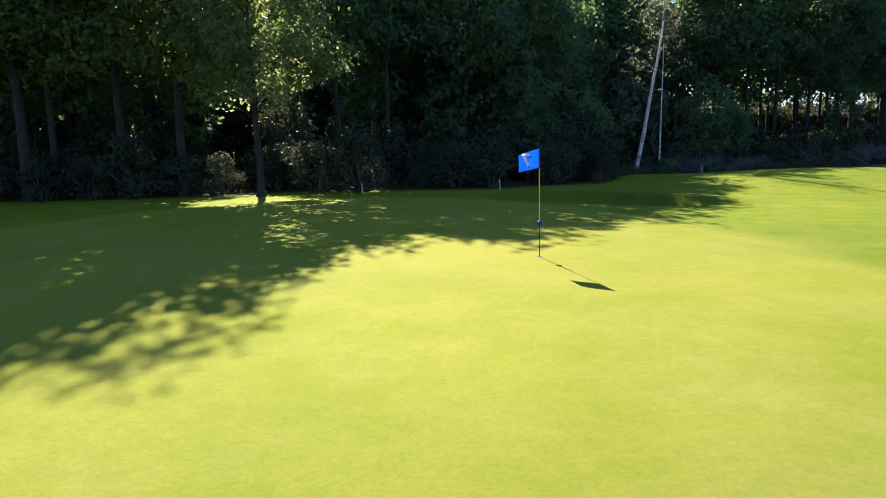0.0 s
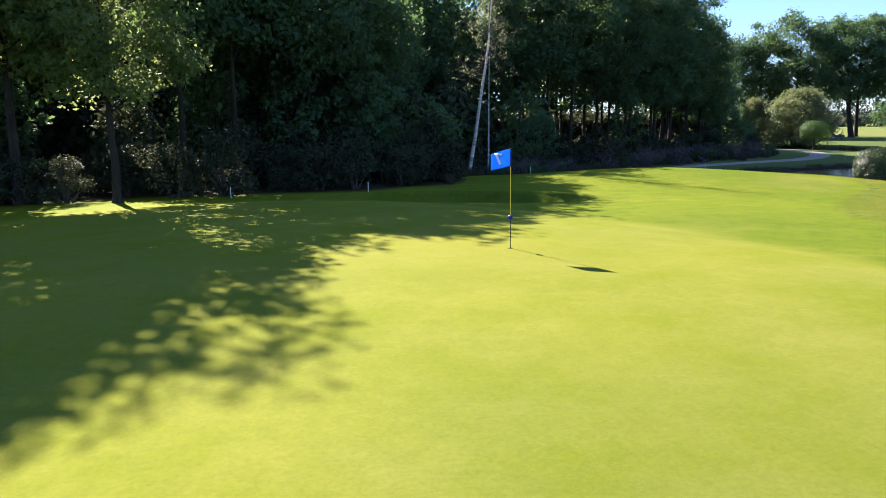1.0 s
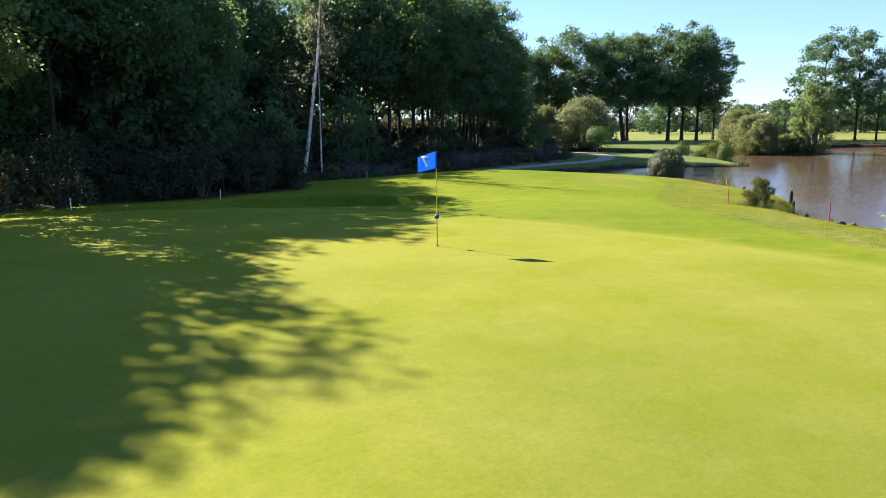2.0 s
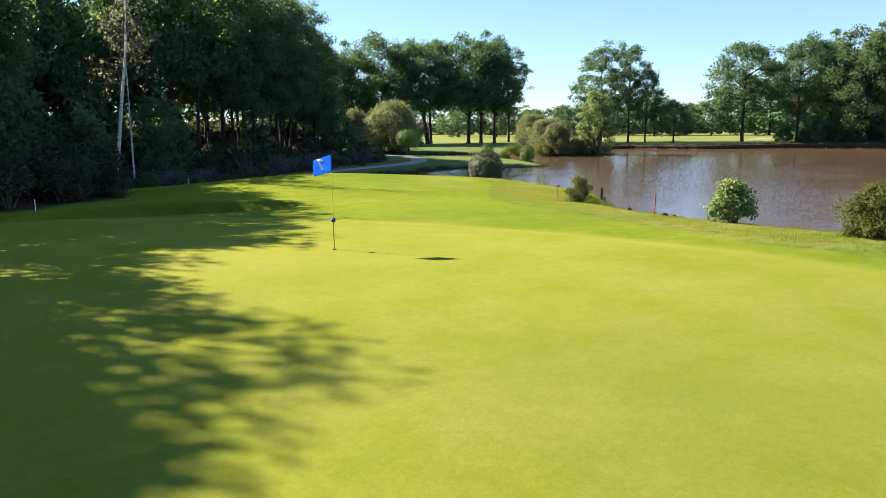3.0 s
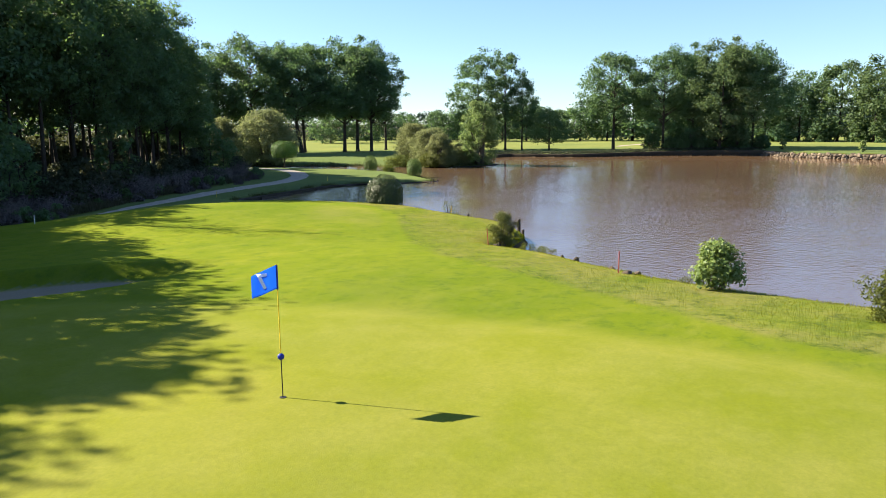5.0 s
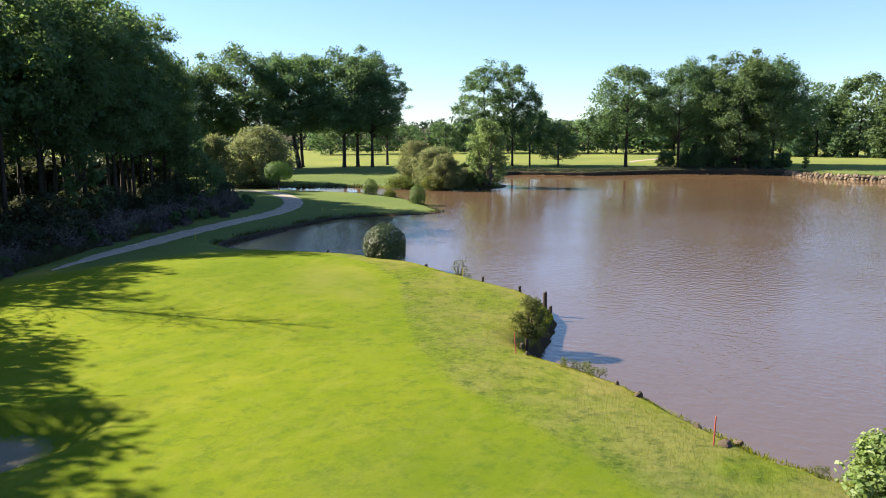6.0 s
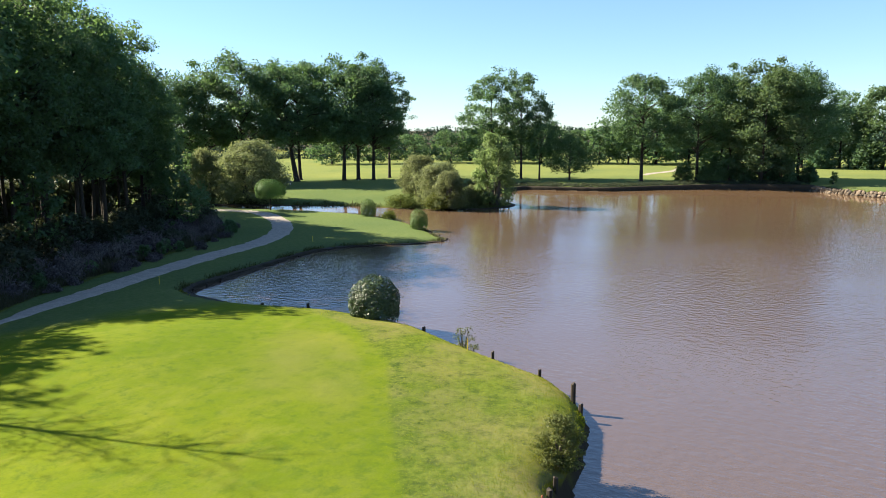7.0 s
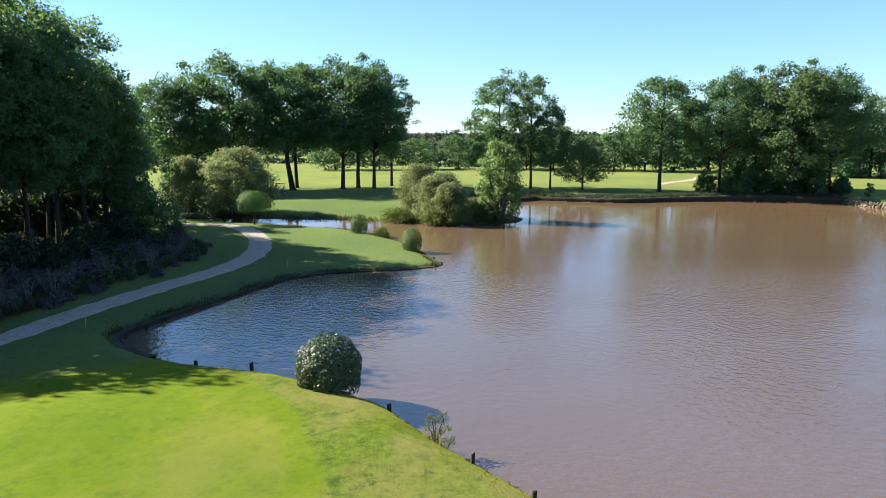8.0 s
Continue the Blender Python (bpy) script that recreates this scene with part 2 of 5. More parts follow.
LIME_LEAF = leafy("light_green_leaf", (0.056, 0.100, 0.024), (0.116, 0.176, 0.050), (0.215, 0.275, 0.110), (0.34, 0.45, 0.09), 0.48, 0.36, 0.26)
OLIVE_LEAF = leafy("olive_leaf", (0.029, 0.049, 0.010), (0.059, 0.084, 0.017), (0.109, 0.130, 0.034), (0.218, 0.244, 0.034), 0.65, 0.35, 0.12)
BANK_LEAF = leafy("bank_shrub_leaf", (0.044, 0.068, 0.016), (0.088, 0.112, 0.028), (0.160, 0.172, 0.060), (0.26, 0.29, 0.05), 0.55, 0.34, 0.2)
BIRCH_LEAF = leafy("birch_leaf", (0.110, 0.130, 0.070), (0.170, 0.190, 0.110), (0.230, 0.245, 0.170), (0.50, 0.54, 0.28), 0.6, 0.58, 0.2)
# Leaf colour made very dark to hold the deep shade under trees.
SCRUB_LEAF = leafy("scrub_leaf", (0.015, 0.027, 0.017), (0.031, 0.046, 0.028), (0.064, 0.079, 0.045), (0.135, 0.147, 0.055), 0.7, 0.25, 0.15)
BRACKEN = leafy("dry_heather", (0.036, 0.033, 0.034), (0.074, 0.067, 0.069), (0.132, 0.119, 0.117), (0.20, 0.16, 0.13), 0.8, 0.15, 0.15)
REED = leafy("shore_grass", (0.026, 0.038, 0.012), (0.050, 0.062, 0.018), (0.096, 0.096, 0.038), (0.110, 0.120, 0.034), 0.7, 0.35, 0.1)
BLADE = leafy("rough_grass", (0.088, 0.126, 0.005), (0.128, 0.156, 0.008), (0.190, 0.184, 0.020), (0.28, 0.31, 0.020), 0.8, 0.65, 0.05)
SCRUB_GRASS = leafy("scrub_grass", (0.026, 0.033, 0.021), (0.061, 0.065, 0.038), (0.121, 0.108, 0.071), (0.153, 0.153, 0.065), 0.8, 0.4, 0.1)
# Brighter copy of the oak leaf, with backlight from the sun put into its colour.
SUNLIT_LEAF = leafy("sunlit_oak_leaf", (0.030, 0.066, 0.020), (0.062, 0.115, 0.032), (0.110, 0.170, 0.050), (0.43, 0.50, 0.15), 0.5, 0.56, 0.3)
YOUNG_WILLOW_LEAF = leafy("young_willow_leaf", (0.080, 0.134, 0.050), (0.124, 0.188, 0.072), (0.176, 0.248, 0.100), (0.32, 0.46, 0.14), 0.6, 0.5, 0.2)
# Bluish, low-contrast leaf colour with the distance haze put into it.
FAR_LEAF = leafy("far_wood_leaf", (0.022, 0.044, 0.034), (0.034, 0.062, 0.044), (0.050, 0.084, 0.056), (0.07, 0.11, 0.06), 0.8, 0.12, 0.05)
CLIPPED_LEAF = leafy("clipped_leaf", (0.027, 0.068, 0.013), (0.054, 0.114, 0.021), (0.092, 0.164, 0.036), (0.160, 0.270, 0.033), 0.55, 0.2, 0.25)
BARK = plain("bark", (0.016, 0.013, 0.010), (0.050, 0.041, 0.031), 9.0, 0.9, 0.8, 0.03, stretch=(1, 1, 0.2))
BIRCH_BARK = plain("birch_bark", (0.16, 0.145, 0.13), (0.80, 0.78, 0.73), 2.2, 0.75, 0.4, 0.01, stretch=(0.5, 0.5, 2.6))
TWIG = plain("grey_twig", (0.045, 0.038, 0.030), (0.12, 0.105, 0.09), 6.0, 0.9, 0.0)
PALE_TWIG = plain("bare_twig", (0.075, 0.070, 0.066), (0.19, 0.175, 0.16), 6.0, 0.9, 0.0)
GRAVEL = plain("gravel", (0.21, 0.185, 0.155), (0.37, 0.325, 0.28), 14.0, 0.95, 0.6, 0.02)
TIMBER = plain("wet_timber", (0.012, 0.010, 0.008), (0.050, 0.038, 0.028), 12.0, 0.75, 0.6, 0.01, stretch=(1, 1, 0.15), vary=0.3)
EARTH = plain("bank_earth", (0.014, 0.012, 0.008), (0.044, 0.036, 0.024), 5.0, 0.95, 0.8, 0.05)
STONE = plain("field_stone", (0.055, 0.043, 0.032), (0.175, 0.14, 0.105), 3.0, 0.9, 0.6, 0.04, vary=0.4)
BANK_STONE = plain("brown_stone", (0.030, 0.023, 0.016), (0.105, 0.080, 0.058), 4.0, 0.9, 0.6, 0.03, vary=0.25)
RED = plain("red_paint", (0.28, 0.050, 0.036), (0.42, 0.10, 0.075), 18.0, 0.6, 0.2, 0.002)
ORANGE = plain("orange_paint", (0.36, 0.10, 0.040), (0.50, 0.17, 0.070), 18.0, 0.6, 0.2, 0.002)
YELLOW = plain("yellow_paint", (0.62, 0.42, 0.02), (0.82, 0.60, 0.05), 20.0, 0.5, 0.1, 0.001)
BLACK = plain("black_paint", (0.010, 0.010, 0.011), (0.025, 0.025, 0.027), 20.0, 0.5, 0.1, 0.001)
BLUE = thin_cloth("blue_cloth", (0.008, 0.075, 0.48), (0.014, 0.11, 0.62), (0.075, 0.36, 0.95))
WHITE_CLOTH = thin_cloth("white_cloth", (0.80, 0.80, 0.82), (0.90, 0.90, 0.92), (1.0, 1.0, 1.0))
DEEP_BLUE = plain("blue_plastic", (0.006, 0.020, 0.20), (0.012, 0.034, 0.30), 30.0, 0.35, 0.05, 0.001)
WHITE = plain("white_paint", (0.70, 0.70, 0.68), (0.84, 0.84, 0.82), 25.0, 0.5, 0.1, 0.001)
# Cart paint kept dark to stand for the shade it is parked in.
CART_PAINT = plain("shaded_cart_paint", (0.05, 0.055, 0.065), (0.11, 0.115, 0.13), 12.0, 0.4, 0.05, 0.001)
GREY_WOOD = plain("weathered_wood", (0.16, 0.14, 0.11), (0.34, 0.30, 0.25), 14.0, 0.85, 0.4, 0.005, stretch=(1, 1, 0.2))
RUBBER = plain("rubber", (0.012, 0.012, 0.012), (0.030, 0.030, 0.030), 20.0, 0.8, 0.1, 0.002)


# ---- builders ----
def mesh_of(name, verts, faces, material, smooth=False):
    me = bpy.data.meshes.new(name)
    verts = np.asarray(verts, np.float32)
    me.vertices.add(len(verts))
    me.vertices.foreach_set("co", verts.ravel())
    groups = faces if isinstance(faces, list) else [faces]
    groups = [np.asarray(g, np.int32) for g in groups if len(g)]
    loops = np.concatenate([g.ravel() for g in groups])
    sizes = np.concatenate([np.full(len(g), g.shape[1], np.int32) for g in groups])
    me.loops.add(len(loops))
    me.loops.foreach_set("vertex_index", loops)
    me.polygons.add(len(sizes))
    me.polygons.foreach_set("loop_start", np.concatenate([[0], np.cumsum(sizes)[:-1]]).astype(np.int32))
    me.polygons.foreach_set("loop_total", sizes)
    if smooth:
        me.polygons.foreach_set("use_smooth", np.ones(len(sizes), bool))
    me.update(calc_edges=True)
    me.materials.append(material)
    return me


def from_bm(name, bm, material, smooth=False):
    me = bpy.data.meshes.new(name)
    for f in bm.faces:
        f.smooth = smooth
    bm.to_mesh(me)
    bm.free()
    me.materials.append(material)
    return me


def part(name, data, parent, label="", m=None):
    """Links a mesh as one part under a thing or a part."""
    ob = new(name, data)
    ob.parent = parent
    if m is not None:
        ob.matrix_basis = m
    return tagged(ob, label)


def thing(name, m, label, category, group="", kind=""):
    ob = new(name)
    ob.empty_display_size = 0.2
    ob.matrix_basis = m
    return tagged(ob, label, category, group, kind)


class Tubes:
    """Gathers tapered tubes into one mesh."""

    def __init__(self):
        self.v, self.f, self.n = [], [], 0

    def tube(self, points, radii, sides=6):
        p = np.asarray(points, float)
        k = len(p)
        tang = np.gradient(p, axis=0)
        tang /= np.linalg.norm(tang, axis=1)[:, None] + 1e-9
        ref = np.where(np.abs(tang[:, 2:3]) > 0.9, [[1.0, 0, 0]], [[0, 0, 1.0]])
        a = np.cross(tang, ref)
        a /= np.linalg.norm(a, axis=1)[:, None] + 1e-9
        b = np.cross(tang, a)
        ang = np.linspace(0, 2 * np.pi, sides, endpoint=False)
        ring = p[:, None, :] + np.asarray(radii)[:, None, None] * (a[:, None, :] * np.cos(ang)[None, :, None] + b[:, None, :] * np.sin(ang)[None, :, None])
        self.v.append(ring.reshape(-1, 3))
        i, j = np.meshgrid(np.arange(k - 1), np.arange(sides), indexing="ij")
        i, j = i.ravel(), j.ravel()
        q = np.stack([i * sides + j, i * sides + (j + 1) % sides, (i + 1) * sides + (j + 1) % sides, (i + 1) * sides + j], 1)
        self.f.append(q + self.n)
        self.n += k * sides

    def mesh(self, name, material):
        return mesh_of(name, np.concatenate(self.v), np.concatenate(self.f), material, True)


def leaf_cards(rng, centres, outward, size, slim=0.6, up=0.4, spread=0.8, droop=0.0):
    """Folded leaf shapes round the centres: vertices and faces."""
    n = len(centres)
    nor = outward * 0.9 + np.array([0, 0, up]) + rng.normal(0, spread * 0.7, (n, 3))
    nor /= np.linalg.norm(nor, axis=1)[:, None] + 1e-9
    t = rng.normal(0, 1, (n, 3)) - np.array([0, 0, droop * 3])
    t -= nor * (t * nor).sum(1)[:, None]
    t /= np.linalg.norm(t, axis=1)[:, None] + 1e-9
    b = np.cross(nor, t)
    s = size * rng.uniform(0.6, 1.3, (n, 1))
    v = np.stack([centres - t * s * 0.5, centres + b * s * slim * 0.5 + nor * s * 0.12, centres + t * s * 0.5, centres - b * s * slim * 0.5 + nor * s * 0.12], 1).reshape(-1, 3)
    f = np.arange(4 * n).reshape(-1, 4)
    return v, f


def clumps(rng, centres, radii, per, flat=0.7):
    """Points gathered in clumps, most near each clump's skin, with the way outward."""
    k = len(centres)
    d = rng.normal(0, 1, (k, per, 3))
    d /= np.linalg.norm(d, axis=2)[..., None]
    r = rng.uniform(0.1, 1.0, (k, per, 1)) ** 0.47 * np.asarray(radii)[:, None, None]
    r = r * rng.uniform(0.8, 1.18, (k, per, 1))
    off = d * r
    off[..., 2] *= flat
    pts = (np.asarray(centres)[:, None, :] + off).reshape(-1, 3)
    return pts, d.reshape(-1, 3)


def crown_centres(rng, count, height, base, radius, fat=0.7, top=1.0):
    """Clump centres spread through a crown with an uneven outline."""
    lobes, tops = rng.uniform(0.60, 1.22, 9), rng.uniform(0.80, 1.02, 9)
    u = rng.uniform(0.02, 1.0, count)
    ang = rng.uniform(0, 2 * np.pi, count)
    prof = np.sin(np.pi * np.clip(u * 0.86 + 0.12, 0, 1)) ** fat
    lob = np.interp((ang / (2 * np.pi) * 9 + u * 3.1) % 9, np.arange(10), np.append(lobes, lobes[0]))
    cap = np.interp((ang / (2 * np.pi) * 9) % 9, np.arange(10), np.append(tops, tops[0]))
    r = radius * prof * lob * rng.uniform(0.12, 1.0, count) ** 0.40
    z = base + u * (height * top * cap - base)
    return np.stack([np.cos(ang) * r, np.sin(ang) * r, z], 1)


def grow(rng, height, base, radius, count, per, leaf, trunk_r, clump=0.16, fat=0.7, bend=0.02, limbs=18, slim=0.6, sides=9, lean=0.0, flat=0.7):
    """Tubes of a trunk with limbs, and the crown's leaves."""
    t = Tubes()
    zs = np.concatenate([[0.0, 0.35], np.linspace(0, height * 0.86, 9)[1:]])
    wob = np.cumsum(rng.normal(0, bend * height / 9, (9, 2)), 0)
    wob = np.insert(wob - wob[0], 1, 0.0, axis=0)
    pts = np.column_stack([wob[:, 0] + lean * zs, wob[:, 1], zs])
    rad = trunk_r * (1 - 0.9 * (zs / zs[-1]) ** 0.8)
    rad[0] *= 1.45
    t.tube(pts, np.maximum(rad, 0.02), sides)
    cen = crown_centres(rng, count, height, base, radius, fat)
    cen[:, 0] += np.interp(cen[:, 2], zs, pts[:, 0])
    cen[:, 1] += np.interp(cen[:, 2], zs, pts[:, 1])
    for c in cen[rng.permutation(count)[:limbs]]:
        z0 = max(base * 0.75, min(c[2] - 0.35 * np.hypot(c[0], c[1]) - 0.4, height * 0.8))
        s = np.array([np.interp(z0, zs, pts[:, 0]), np.interp(z0, zs, pts[:, 1]), z0])
        mid = s * 0.45 + c * 0.55 + rng.normal(0, 0.25, 3) + np.array([0, 0, 0.06 * height * rng.uniform(-0.3, 1)])
        r0 = trunk_r * 0.36 * (1 - 0.6 * z0 / height)
        t.tube([s, (s * 0.6 + mid * 0.4), mid, c], [r0, r0 * 0.75, r0 * 0.5, r0 * 0.15], 5)
    rr = clump * radius * 2 * rng.uniform(0.6, 1.25, count)
    p, out = clumps(rng, cen, rr, per, flat)
    return t, leaf_cards(rng, p, out, leaf, slim)


WOOD_END = -36.0


class Kind:
    """A kind of plant: a few grown forms, each built once where it first stands and then copied."""

    def __init__(self, name, label, category, group, forms, leaf_material, bark_material, crown="crown"):
        self.a = (name, label, category, group)
        self.forms, self.leaf, self.bark, self.crown = forms, leaf_material, bark_material, crown
        self.made = [None] * len(forms)
        self.count = 0

    def plant(self, x, y, scale=1.0, turn=None, form=None, z=None, wide=1.0, label=""):
        i = self.count % len(self.forms) if form is None else form
        self.count += 1
        if x < WOOD_END:
            return None
        turn = (self.count * 137.5) % 360 if turn is None else turn
        m = pose(x, y, (ground(x, y) if z is None else z) - 0.05, 0, 0, turn) @ Matrix.Diagonal((scale * wide, scale * wide, scale, 1))
        name, lab, cat, grp = self.a
        if self.made[i] is None:
            root = thing(name, m, label or lab, cat, grp)
            tubes, (v, f) = self.forms[i]()
            if tubes is not None:
                part("stem" if self.bark in (TWIG, PALE_TWIG) else "trunk", tubes.mesh(name + "_trunk", self.bark), root)
            part(self.crown, mesh_of(name + "_leaves", v, f, self.leaf), root)
            self.made[i] = root
            return root
        first = self.made[i].scale
        ob = copy_thing(self.made[i], m @ Matrix.Diagonal((1 / first.x, 1 / first.y, 1 / first.z, 1)))
        return tagged(ob, label or lab)


# ---- the lie of the land ----
NEAR_LAND = [
    (2, 14.5, 0.0), (-5, 8, 0.0), (-6, 16, 0.0), (-12, 24, -0.15), (-8.3, 32, -0.33), (8, 5, 0.02), (12.6, 5.2, 0.0), (14, 9, -0.25), (15.2, 8.6, -0.42),
    (16.8, 13.4, -0.40), (0, -10, 0.0), (19.6, 16.3, -0.70), (21.8, 20.6, -0.80), (24, 22.6, -1.15), (32, 26, -1.45), (33.6, 29, -1.35), (36, 34, -1.3),
    (36.3, 41, -1.4), (35, 50.4, -1.6), (18, 37.5, -0.82), (13.1, 50.2, -1.25), (19.3, 45.3, -0.62), (24, 46.0, -0.52), (25, 42.5, -0.55), (28.5, 46.5, -0.95), (26, 51.3, -1.78), (20, 50, -1.6)]
FAR_LAND = [
    (33, 54, -1.78), (50, 59.4, -1.9), (64, 70, -1.95), (70, 80, -1.95), (56.6, 54.5, -2.0), (64.8, 50.4, -2.05), (84, 92, -1.95),
    (122, 107, -1.6), (138, 73, -1.5), (143, 52, -1.5), (154, 31, -1.0), (147, 20, -1.3), (96, 60, -2.05), (-25, 30, -0.3), (-40, 10, 0.0),
    (10, -40, 0.1), (30, 80, -1.4), (-10, 60, -0.8), (75.5, 75, -2.22), (71.5, 85, -2.2), (76, 66, -2.15)]
LAND = np.array(NEAR_LAND + FAR_LAND, float)


def spread_land():
    p, z = LAND[:, :2], LAND[:, 2]
    d = np.sqrt(((p[:, None] - p[None]) ** 2).sum(2) + 36.0)
    k = len(p)
    a = np.zeros((k + 1, k + 1))
    a[:k, :k] = -d + np.eye(k) * 1.5
    a[:k, k], a[k, :k] = 1, 1
    return np.linalg.solve(a, np.append(z, 0))


LAND_W = spread_land()
# The waterline, stretch by stretch.
GREEN_SHORE = [
    (14.4, -70), (14.2, -10), (14.1, 2.5), (14.9, 5.5), (15.7, 8.0), (16.5, 10.6), (17.2, 12.4), (18.5, 14.1), (19.6, 15.2), (21.2, 16.7), (22.5, 18.75),
    (22.9, 20.0), (23.55, 20.95), (24.5, 21.6), (27.05, 22.0), (30.6, 22.85), (32.35, 24.0), (33.7, 25.45), (34.85, 28.7), (35.65, 30.9), (37.2, 34.3)]
COVE_SHORE = [
    (37.5, 38.6), (37.5, 40.2), (36.9, 42.5), (36.2, 44.8), (35.9, 47.5), (36.2, 50.4), (37.3, 53.0), (39.0, 54.0), (42.5, 54.8), (46.7, 55.6),
    (50.5, 56.4), (54.8, 57.0), (58.2, 56.0), (61, 53.6), (63.2, 51.3), (65.6, 50.1), (66.7, 50.4)]
CHANNEL_SHORE = [
    (67.4, 51.6), (70.4, 54.8), (75.2, 60.6), (78.2, 66.5), (79.5, 71.5), (79.2, 77.4), (77.8, 83), (76.0, 89.5), (73, 103), (77, 103), (77.2, 97),
    (79.0, 92.3), (81.8, 88.4), (83.8, 83.2), (85.8, 80.8), (86.2, 77.4), (87.6, 69.8), (88.8, 65.6), (92.8, 60.2), (96.6, 58.2), (99.6, 58.9)]
FAR_SHORE = [
    (101, 63), (108, 68.3), (119.6, 70), (124.6, 68.2), (125.6, 63), (128, 54.4), (135.4, 47.4), (141.4, 39.6), (144.6, 31.4), (146.4, 23.3),
    (141, 18), (138.5, 13), (136, 0), (130, -30), (120, -70)]
POND = np.array(GREEN_SHORE + COVE_SHORE + CHANNEL_SHORE + FAR_SHORE, float)
WATER_Z = -2.45
# Where the fairway gives way to the rough of the pond bank: y, then x.
ROUGH_EDGE = ([-20, 3, 7.5, 11, 14.3, 16.3, 18.2, 21, 23.8, 27.2, 31.4, 36, 40, 47], [8.4, 8.6, 9.6, 11.6, 13.5, 14.9, 15.9, 17.5, 20.3, 24.5, 30.1, 33.6, 35.2, 34.5])
BUNKER = (6.2, 29.2, 5.0, 2.4, -0.40)


def shore(x, y):
    """Distance to the waterline: positive over the water, and the nearest place on it."""
    p = np.stack([np.asarray(x, float).ravel(), np.asarray(y, float).ravel()], 1)
    best = np.full(len(p), 1e9)
    near = np.zeros_like(p)
    inside = np.zeros(len(p), bool)
    for a, b in zip(POND, np.roll(POND, -1, 0)):
        e = b - a
        k = np.clip(((p - a) @ e) / (e @ e), 0, 1)
        q = a + k[:, None] * e
        d = np.hypot(*(p - q).T)
        w = d < best
        best[w], near[w] = d[w], q[w]
        if a[1] != b[1]:
            cross = ((a[1] > p[:, 1]) != (b[1] > p[:, 1])) & (p[:, 0] < a[0] + (p[:, 1] - a[1]) / (b[1] - a[1]) * e[0])
            inside ^= cross
    return np.where(inside, best, -best), near


def bunker_depth(x, y):
    cx, cy, a, b, turn = BUNKER
    c, s = math.cos(turn), math.sin(turn)
    u, v = ((x - cx) * c + (y - cy) * s) / a, (-(x - cx) * s + (y - cy) * c) / b
    return np.clip(1.0 - (u * u + v * v), -5.0, 1)


def land(x, y):
    """The height of the dry land at many places."""
    x, y = np.asarray(x, float), np.asarray(y, float)
    q = np.stack([x.ravel(), y.ravel()], 1)
    d = np.sqrt(((q[:, None] - LAND[None, :, :2]) ** 2).sum(2) + 36.0)
    z = (-d @ LAND_W[:-1] + LAND_W[-1]).reshape(x.shape)
    far = np.clip((np.hypot(x - 50, y - 50) - 115) / 120, 0, 1)
    z = z * (1 - far) - 1.3 * far
    dist = np.hypot(x, y)
    z = z - 1.5 * np.clip((dist - 700) / 1800, 0, 1)
    dep = bunker_depth(x, y)
    hollow = np.clip((dep + 0.08) * 1.7, 0, 1)
    behind = np.clip((y - BUNKER[1] + 0.4 * (x - BUNKER[0])) / 0.8, 0, 1)
    lip = 0.13 * np.exp(-((dep + 0.25) / 0.45) ** 2) * behind
    rise = np.clip((1.08 - np.sqrt(((x + 3.2) / 11.2) ** 2 + ((y - 12.0) / 17.5) ** 2)) / 0.16, 0, 1)
    return z + 0.10 * rise * rise * (3 - 2 * rise) - 0.08 + lip - 0.44 * hollow * hollow * (3 - 2 * hollow)


def edge_fall(sd, x, y):
    """How far the grass falls away towards the waterline of the near bank, the cove and the spit."""
    x, y = np.asarray(x, float), np.asarray(y, float)
    cove = np.clip((y - 44) / 5, 0, 1) * (x < 100)
    near = (1 - cove) * (x < 45) * np.clip((y - 2) / 4, 0, 1)
    k = np.clip((np.asarray(sd) + 1.7) / 1.7, 0, 1)
    steep = 0.5 * np.clip((y - 14) / 5, 0, 1)
    return k ** 1.4 * (0.24 * cove + 0.15 * near) + k ** 2.6 * steep * near


def ground(x, y):
    """The height of the land at one place."""
    z = float(land(np.array([x]), np.array([y]))[0])
    if 10 < x < 70 and -5 < y < 64:
        sd, _ = shore(np.array([x]), np.array([y]))
        z -= float(edge_fall(sd, x, y)[0])
    return z


def axis(*spans):
    out = []
    for a, b, step in spans:
        out.extend(np.arange(a, b - 1e-6, step))
    return np.array(out)


FAR_OUT = np.array([190, 230, 290, 380, 500, 700, 950, 1300, 1800, 2500, 3400])
GX = np.concatenate([-FAR_OUT[::-1], axis((-160, -40, 8), (-40, -12, 1.6), (-12, -2, 0.8), (-2, 11, 0.2), (11, 40, 0.35), (40, 80, 0.5), (80, 150, 1.0), (150, 190, 5)), FAR_OUT])
GY = np.concatenate([-FAR_OUT[::-1], axis((-160, -30, 8), (-30, 2, 1.2), (2, 26, 0.4), (26, 34, 0.2), (34, 58, 0.4), (58, 96, 0.6), (96, 130, 1.5), (130, 190, 6)), FAR_OUT])


